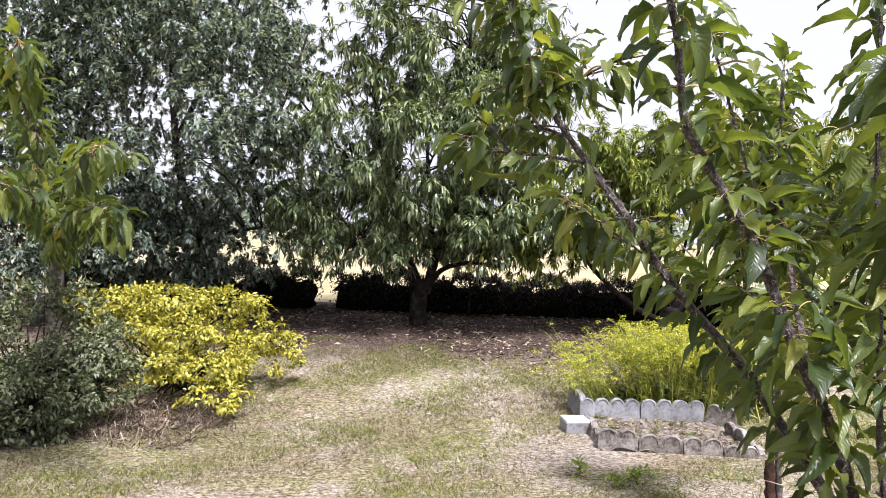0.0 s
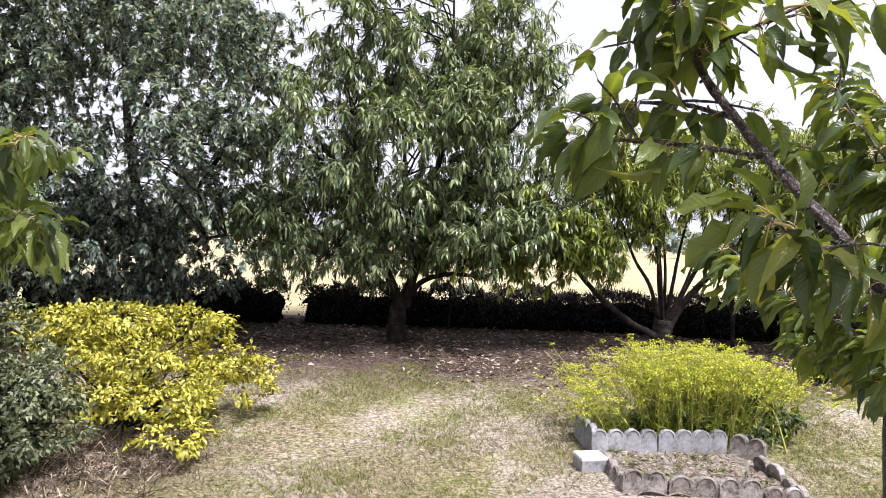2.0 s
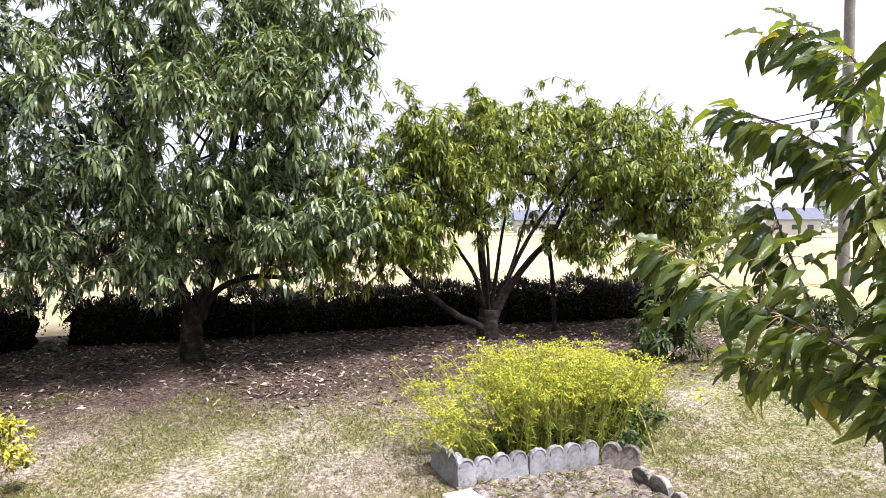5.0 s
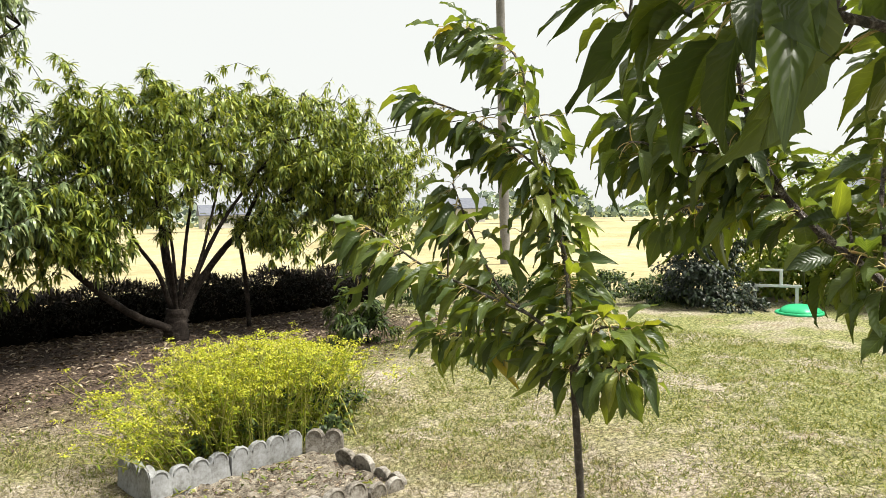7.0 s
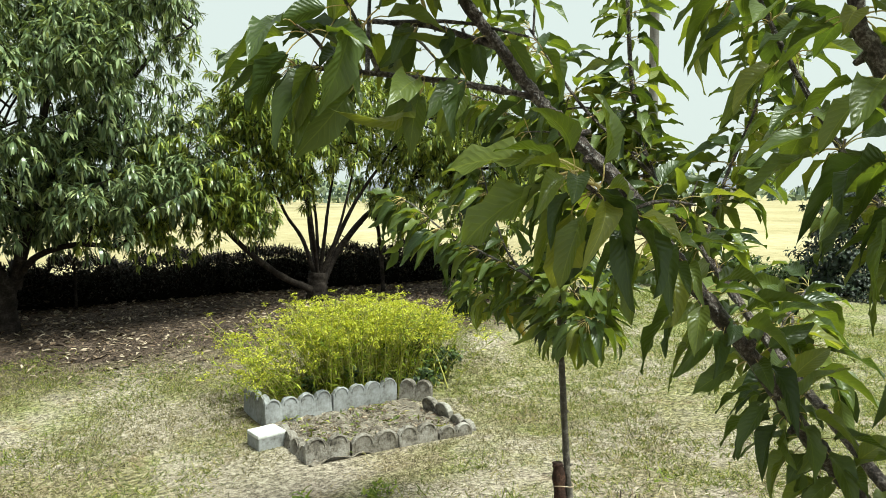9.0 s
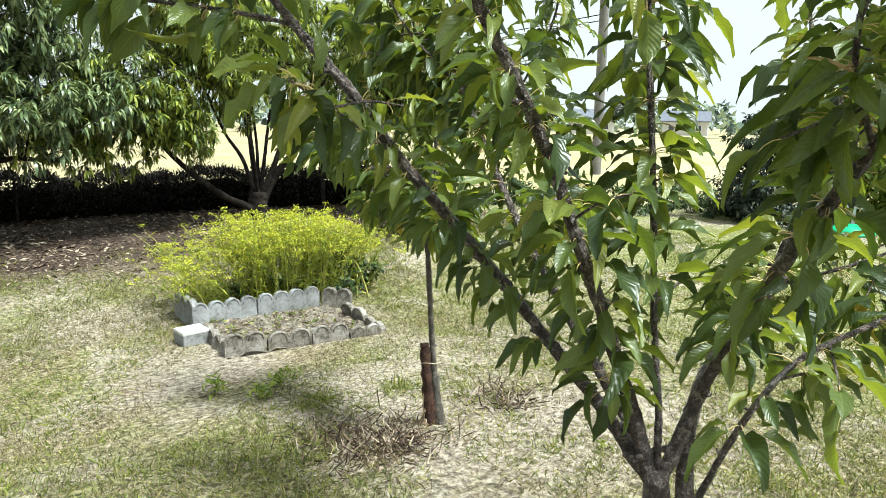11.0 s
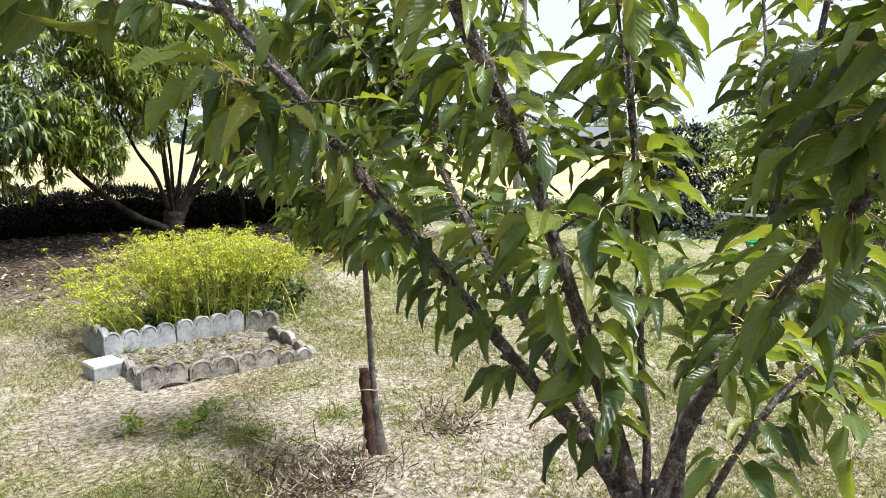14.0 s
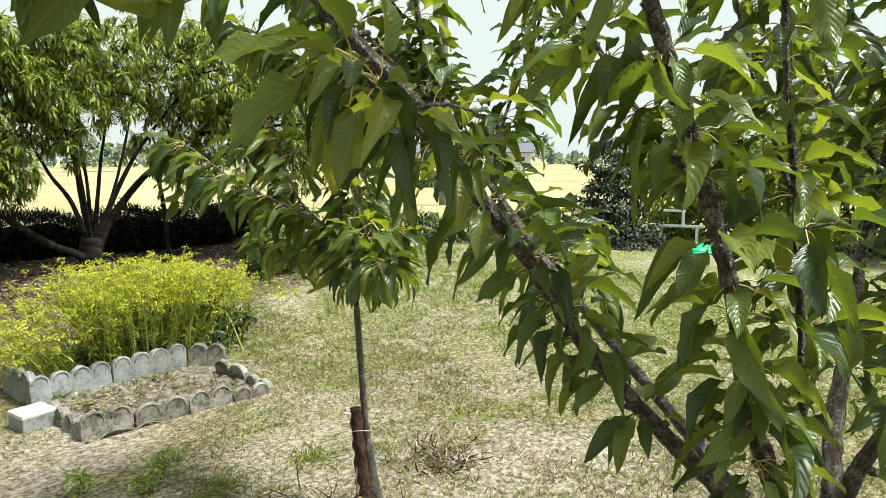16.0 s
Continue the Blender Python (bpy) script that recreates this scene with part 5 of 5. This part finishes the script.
def slab(pile_name, c, size, rz, material, parent, bevel=0.006, label=""):
    bm = bmesh.new()
    bmesh.ops.create_cube(bm, size=1.0, matrix=pose(*c, 0, 0, rz) @ Matrix.Diagonal((*size, 1)))
    bmesh.ops.bevel(bm, geom=bm.edges[:], offset=bevel, segments=2, affect="EDGES", profile=0.6)
    me = bpy.data.meshes.new(pile_name)
    bm.to_mesh(me)
    bm.free()
    return part(pile_name, me, material, parent, label)


slab("block_body", (0.95, 5.17, gbed + 0.035), (0.178, 0.165, 0.10), 8, CONCRETE, block)
slab("white_cap", (0.95, 5.17, gbed + 0.093), (0.182, 0.169, 0.024), 8, BRICK_WHITE, block, 0.008, "white painted cap")

# the flowering herb behind the slabs
herb = thing("flowering_herb", (2.0, 6.1, gbed), "wide clump of yellow-green herb in flower, stems leaning outwards", "plant")
up_pile, lp = Pile(), Pile()
umb_at, leaf_at, leaf_way = [], [], []
for k in range(300):
    sp = Pile()
    bx, by = np.clip(rng.normal(1.95, 0.30), 1.2, 2.62), rng.normal(6.0, 0.16)
    by = max(by, 5.68)
    tx = bx + (bx - 1.95) * 0.60 + rng.normal(0, 0.09)
    ty = by + (by - 5.95) * 0.8 + rng.normal(0, 0.10)
    edge = abs(tx - 2.0) / 1.1
    tz = 0.55 - 0.27 * min(edge, 1.2) ** 2 + rng.normal(0, 0.035)
    if k % 60 == 0:
        bx, tx, tz = 1.3, 1.3 - rng.uniform(0.3, 0.55), rng.uniform(0.35, 0.5)
    g = float(height(bx, by))
    sm = spline([(bx, by, g - 0.01), (bx + (tx - bx) * 0.35, by + (ty - by) * 0.35, g + (tz - g) * 0.5), (tx, ty, tz)], 8)
    tube(sp, sm, 0.0045, 0.002, 4)
    for _ in range(rng.integers(3, 6)):
        t = rng.uniform(0.55, 1.0)
        s = np.array([np.interp(t, np.linspace(0, 1, 8), sm[:, c]) for c in range(3)])
        e = s + np.array([rng.normal(0, 0.05), rng.normal(0, 0.05), rng.uniform(0.02, 0.10)])
        tube(sp, spline([s, (s + e) / 2 + (0, 0, 0.01), e], 3), 0.0018, 0.001, 3)
        umb_at.append(e)
    part("stem", sp.mesh("stem"), STEM, herb)
    for _ in range(46):
        t = rng.uniform(0.08, 0.97)
        leaf_at.append([np.interp(t, np.linspace(0, 1, 8), sm[:, c]) for c in range(3)])
        leaf_way.append(rng.standard_normal(3) + (0, 0, 0.5))
umb = np.array(umb_at)
umb = np.repeat(umb, 20, axis=0) + randoms(len(umb) * 20) * (0.018, 0.018, 0.007)
sprinkle(up_pile, [kite(0.7, 0.2), kite(0.5, 0.4)], umb, randoms(len(umb)) * (1, 1, 0.4), randoms(len(umb), 0.5) + (0, 0, 1), rng.uniform(0.010, 0.022, len(umb)))
part("bloom", up_pile.mesh("bloom"), FLOWER, herb, kind="stuff")
la = np.array(leaf_at)
sprinkle(lp, [kite(0.14, 0.4), kite(0.2, 0.6)], la, np.array(leaf_way), randoms(len(la), 0.6) + (0, 0, 1), rng.uniform(0.025, 0.065, len(la)))
part("foliage", lp.mesh("foliage"), LEAF_HERB, herb, kind="stuff")

shrub("peach_seedling", (4.15, 7.75, float(height(4.15, 7.75))), "low peach seedling with narrow dark leaves", "plant", [((4.15, 7.75, 0.40), (0.26, 0.25, 0.22), 1.0), ((4.2, 7.7, 0.18), (0.36, 0.3, 0.16), 0.8)], 1300, PEACH_SHAPES, LEAF_SHRUB, (0.06, 0.11), BARK_DARK, 14, 0.5)
shrub("leafy_plant", (2.55, 5.95, gbed), "dark green leafy plant under the flowering herb", "plant", [((2.35, 5.85, 0.10), (0.35, 0.22, 0.22), 1.0), ((2.6, 5.95, 0.04), (0.3, 0.25, 0.16), 0.8), ((1.75, 5.8, 0.02), (0.3, 0.15, 0.14), 0.5)], 1700, TINY_SHAPES, LEAF_SHRUB, (0.03, 0.06), STEM, 12, 0.2)

# weeds in the lawn
WEEDS = ((0.78, 4.03, 0.13, 26), (0.95, 3.80, 0.12, 24), (1.10, 3.95, 0.10, 30), (1.2, 4.05, 0.08, 20), (2.35, 3.3, 0.06, 16), (0.55, 2.6, 0.05, 14), (1.9, 2.35, 0.05, 14), (-0.2, 3.3, 0.04, 12))
for x, y, tall, k in WEEDS:
    k *= 2
    g = float(height(x, y))
    w = thing("weed", (x, y, g), "small bright green weed sprouting in dry grass", "weed", "weeds in the lawn")
    p = Pile()
    d = randoms(k) * (1, 1, 0.5) + (0, 0, 0.9)
    sprinkle(p, [leaf_shape(0.45, 4, 0.4, 0.5), leaf_shape(0.34, 4, 0.3, 0.7)], np.array([x, y, g]) + randoms(k, 0.028) * (1, 1, 0) + np.array([0, 0, 1]) * rng.uniform(0.1, 0.8, (k, 1)) * tall, d, randoms(k, 0.4) + (0, 0, 1), rng.uniform(0.5, 1.0, k) * tall * 0.42)
    part("foliage", p.mesh("foliage"), LEAF_BRIGHT, w)
    p = Pile()
    tube(p, spline([(x, y, g - 0.01), (x + 0.005, y, g + tall * 0.35), (x, y + 0.004, g + tall * 0.7)], 5), 0.003, 0.0015, 5)
    part("stem", p.mesh("stem"), STEM, w)

# ---- the east side of the garden ----
ROW = ((6.9, 9.6, 0.50, 0.55), (7.4, 8.7, 0.42, 0.5), (7.9, 7.9, 0.40, 0.5), (8.6, 7.5, 0.42, 0.55), (9.0, 6.8, 0.40, 0.45))
for x, y, tall, wide in ROW:
    g = float(height(x, y))
    shrub("border_shrub", (x, y, g), "low rounded green shrub at the edge of the lawn", "shrub", [((x, y, g + tall * 0.45), (wide, wide, tall * 0.55), 1.0), ((x + 0.3, y + 0.2, g + tall * 0.4), (wide * 0.7, wide * 0.7, tall * 0.5), 0.6)], 2300, TINY_SHAPES, LEAF_SHRUB, (0.04, 0.08), BARK_DARK, 8, 0.2, "border shrubs")
shrub("evergreen_shrub", (9.05, 6.2, 0.0), "dark upright evergreen shrub with flat tiers of foliage", "shrub", [((9.05, 6.2, 0.28), (0.68, 0.6, 0.13), 1.3), ((9.0, 6.25, 0.58), (0.62, 0.58, 0.11), 1.2), ((9.1, 6.15, 0.86), (0.58, 0.55, 0.10), 1.0), ((9.05, 6.2, 1.14), (0.50, 0.48, 0.10), 0.9), ((9.1, 6.2, 1.40), (0.36, 0.36, 0.12), 0.6), ((9.05, 6.25, 0.7), (0.35, 0.32, 0.65), 1.2)], 7000, TINY_SHAPES, LEAF_EVERGREEN, (0.045, 0.085), BARK_DARK, 14, 0.25)
shrub("evergreen_shrub", (8.75, 5.6, 0.0), "low dark ground-hugging shrub by the lawn", "shrub", [((8.75, 5.75, 0.08), (0.35, 0.55, 0.16), 1)], 1500, TINY_SHAPES, LEAF_EVERGREEN, (0.04, 0.07), BARK_DARK, 5, 0.2)
shrub("tall_shrub", (10.6, 5.6, 0.0), "tall light green deciduous shrub", "shrub", [((10.4, 5.8, 1.0), (0.9, 0.9, 0.85), 2), ((10.6, 4.8, 1.2), (0.9, 0.8, 0.95), 2), ((10.7, 3.8, 1.2), (1.0, 0.9, 1.1), 2), ((10.4, 5.0, 0.4), (0.7, 1.2, 0.5), 2)], 12000, ROUND_SHAPES, LEAF_BRIGHT, (0.07, 0.12), BARK_DARK, 14, 0.3)
shrub("tall_shrub", (10.3, 3.2, 0.0), "dense green shrub standing tall beside the lawn", "shrub", [((10.3, 3.1, 0.8), (0.9, 0.9, 0.85), 2), ((10.2, 2.2, 0.9), (0.9, 0.9, 0.9), 2), ((10.1, 1.2, 0.9), (0.9, 0.9, 1.0), 2), ((10.2, 0.0, 0.9), (1.0, 1.0, 1.0), 2)], 9000, ROUND_SHAPES, LEAF_SHRUB, (0.07, 0.11), BARK_DARK, 14, 0.3)

bench = thing("garden_bench", (9.35, 5.35, 0.0), "white painted garden bench frame in front of the shrubs", "bench")
slab("seat_rail", (9.33, 5.38, 0.32), (0.05, 0.75, 0.035), 18, WHITE_PAINT, bench)
slab("back_post", (9.36, 5.30, 0.42), (0.035, 0.04, 0.22), 18, WHITE_PAINT, bench)
slab("top_rail", (9.33, 5.42, 0.53), (0.035, 0.30, 0.03), 18, WHITE_PAINT, bench)
slab("leg", (9.30, 5.62, 0.15), (0.04, 0.04, 0.32), 18, WHITE_PAINT, bench)
slab("leg", (9.42, 5.12, 0.15), (0.04, 0.04, 0.32), 18, WHITE_PAINT, bench)

toy = thing("sandpit_lid", (8.9, 5.0, 0.02), "bright green domed plastic sandpit lid on the lawn", "toy")
bm = bmesh.new()
bmesh.ops.create_uvsphere(bm, u_segments=24, v_segments=12, radius=0.25)
for v in bm.verts:
    v.co.z = max(v.co.z, -0.05) * 0.42
    v.co.xy *= 1 + 0.06 * math.cos(5 * math.atan2(v.co.y, v.co.x))
bmesh.ops.translate(bm, verts=bm.verts, vec=(8.95, 4.92, 0.05))
me = bpy.data.meshes.new("dome")
bm.to_mesh(me)
bm.free()
for poly in me.polygons:
    poly.use_smooth = True
part("dome", me, GREEN_PLASTIC, toy)
p = Pile()
a = np.linspace(0, 2 * np.pi, 25)
tube(p, np.stack([8.95 + 0.27 * np.cos(a), 4.92 + 0.27 * np.sin(a), np.full(25, 0.045)], -1), 0.022, 0.022, 6)
part("rim", p.mesh("rim"), GREEN_PLASTIC, toy)

# ---- beyond the garden ----
gp = float(height(13.35, 13.6))
pole = thing("utility_pole", (13.35, 13.6, gp), "tall grey weathered wooden utility pole", "pole")
p = Pile()
tube(p, spline([(13.35, 13.6, gp - 0.2), (13.35, 13.6, 4.0), (13.35, 13.6, 8.6)], 16), 0.13, 0.10, 14, 0.01)
part("shaft", p.mesh("shaft"), WOOD_POLE, pole)
arm = slab("crossarm", (13.35, 13.6, 8.1), (1.8, 0.1, 0.12), -45, WOOD_POLE, pole)
for s in (-0.75, -0.3, 0.3, 0.75):
    p = Pile()
    c, d = math.cos(radians(-45)) * s, math.sin(radians(-45)) * s
    tube(p, spline([(13.35 + c, 13.6 + d, 8.15), (13.35 + c, 13.6 + d, 8.3)], 4), 0.04, 0.025, 8)
    part("insulator", p.mesh("insulator"), WHITE_PAINT, arm)

for dz, dx in ((0.0, 0.0), (0.16, 0.05)):
    cable = thing("overhead_cable", (13.35, 13.6, 3.8 + dz), "thin dark overhead cable running from the pole", "cable", "overhead cables")
    p = Pile()
    tube(p, spline([(13.35 + dx, 13.6, 3.80 + dz), (24.3 + dx, 60.0, 4.75 + dz), (46.0 + dx, 150.0, 6.9 + dz)], 24), 0.013, 0.02, 5)
    part("wire", p.mesh("wire"), BARK_DARK, cable)


def house(x, y, wide, deep, eaves, ridge, rz, label):
    g = float(height(x, y))
    h = thing("house", (x, y, g), label, "house", "houses beyond the field")
    m = pose(x, y, g, 0, 0, rz)
    slab("wall", (x, y, g + eaves / 2), (wide, deep, eaves), rz, WALL_FAR, h, 0.02)
    w, d = wide / 2 + 0.4, deep / 2 + 0.4
    v = [m @ Vector(c) for c in ((-w, -d, eaves), (w, -d, eaves), (w, d, eaves), (-w, d, eaves), (-w, 0, ridge), (w, 0, ridge))]
    v += [q + Vector((0, 0, 0.15)) for q in v]
    me = bpy.data.meshes.new("roof")
    me.from_pydata([tuple(q) for q in v], [], [(0, 1, 5, 4), (2, 3, 4, 5), (6, 10, 11, 7), (8, 11, 10, 9), (0, 4, 10, 6), (4, 3, 9, 10), (1, 7, 11, 5), (5, 11, 8, 2), (0, 6, 7, 1), (3, 2, 8, 9), (0, 3, 4), (1, 5, 2)])
    part("roof", me, ROOF_FAR, h)
    for k in range(-1, 2):
        c = m @ Vector((k * wide * 0.3, -deep / 2 - 0.02, eaves * 0.55))
        win = slab("window", tuple(c), (wide * 0.14, 0.06, eaves * 0.40), rz, WHITE_PAINT, h, 0.01)
        c = m @ Vector((k * wide * 0.3, -deep / 2 - 0.06, eaves * 0.55))
        slab("pane", tuple(c), (wide * 0.12, 0.04, eaves * 0.34), rz, GLASS_DARK, win, 0.005)


house(38, 7.5, 11, 8, 2.0, 3.3, -75, "low house with a grey roof behind tall shrubs")
house(86, 86, 7, 6, 2.2, 3.9, -40, "distant pale house with a blue-grey roof")
house(100, 78, 7, 6, 2.2, 3.8, -55, "distant pale house among trees")
house(60, 120, 8, 6, 2.2, 4.0, -20, "distant house behind the ripe field")

# woods along the horizon
p = Pile()
n = 12000
ang = rng.uniform(radians(-65), radians(85), n)
clump = np.sin(ang * 23) + 0.7 * np.sin(ang * 61 + 1) + 0.4 * np.sin(ang * 140)
tall = np.clip(4.0 + 2.4 * clump, 1.2, 9)
dist = rng.uniform(150, 185, n)
x, y = dist * np.sin(ang), dist * np.cos(ang)
place = np.stack([x, y, height(x, y) + tall * rng.uniform(0, 1, n) ** 0.7], -1)
sprinkle(p, [kite(0.8, 0.2), kite(0.6, 0.4)], place, randoms(n), randoms(n), rng.uniform(0.8, 2.2, n))
ob = new("far_woods", p.mesh("far_woods"))
ob.data.materials.append(LEAF_PLUM)
tagged(ob, "dark line of distant trees along the horizon", "woods", kind="stuff")

ang = np.linspace(radians(-60), radians(85), 60)
v = []
for a in ang:
    for d in (92.0, 95.5):
        x, y = d * math.sin(a), d * math.cos(a)
        v.append((x, y, float(height(x, y)) + 0.35))
road = new("road", make_mesh("road", v, [(2 * i, 2 * i + 1, 2 * i + 3, 2 * i + 2) for i in range(59)]))
road.data.materials.append(WOOD_POLE)
tagged(road, "grey country road crossing the far field", "road", kind="structure")
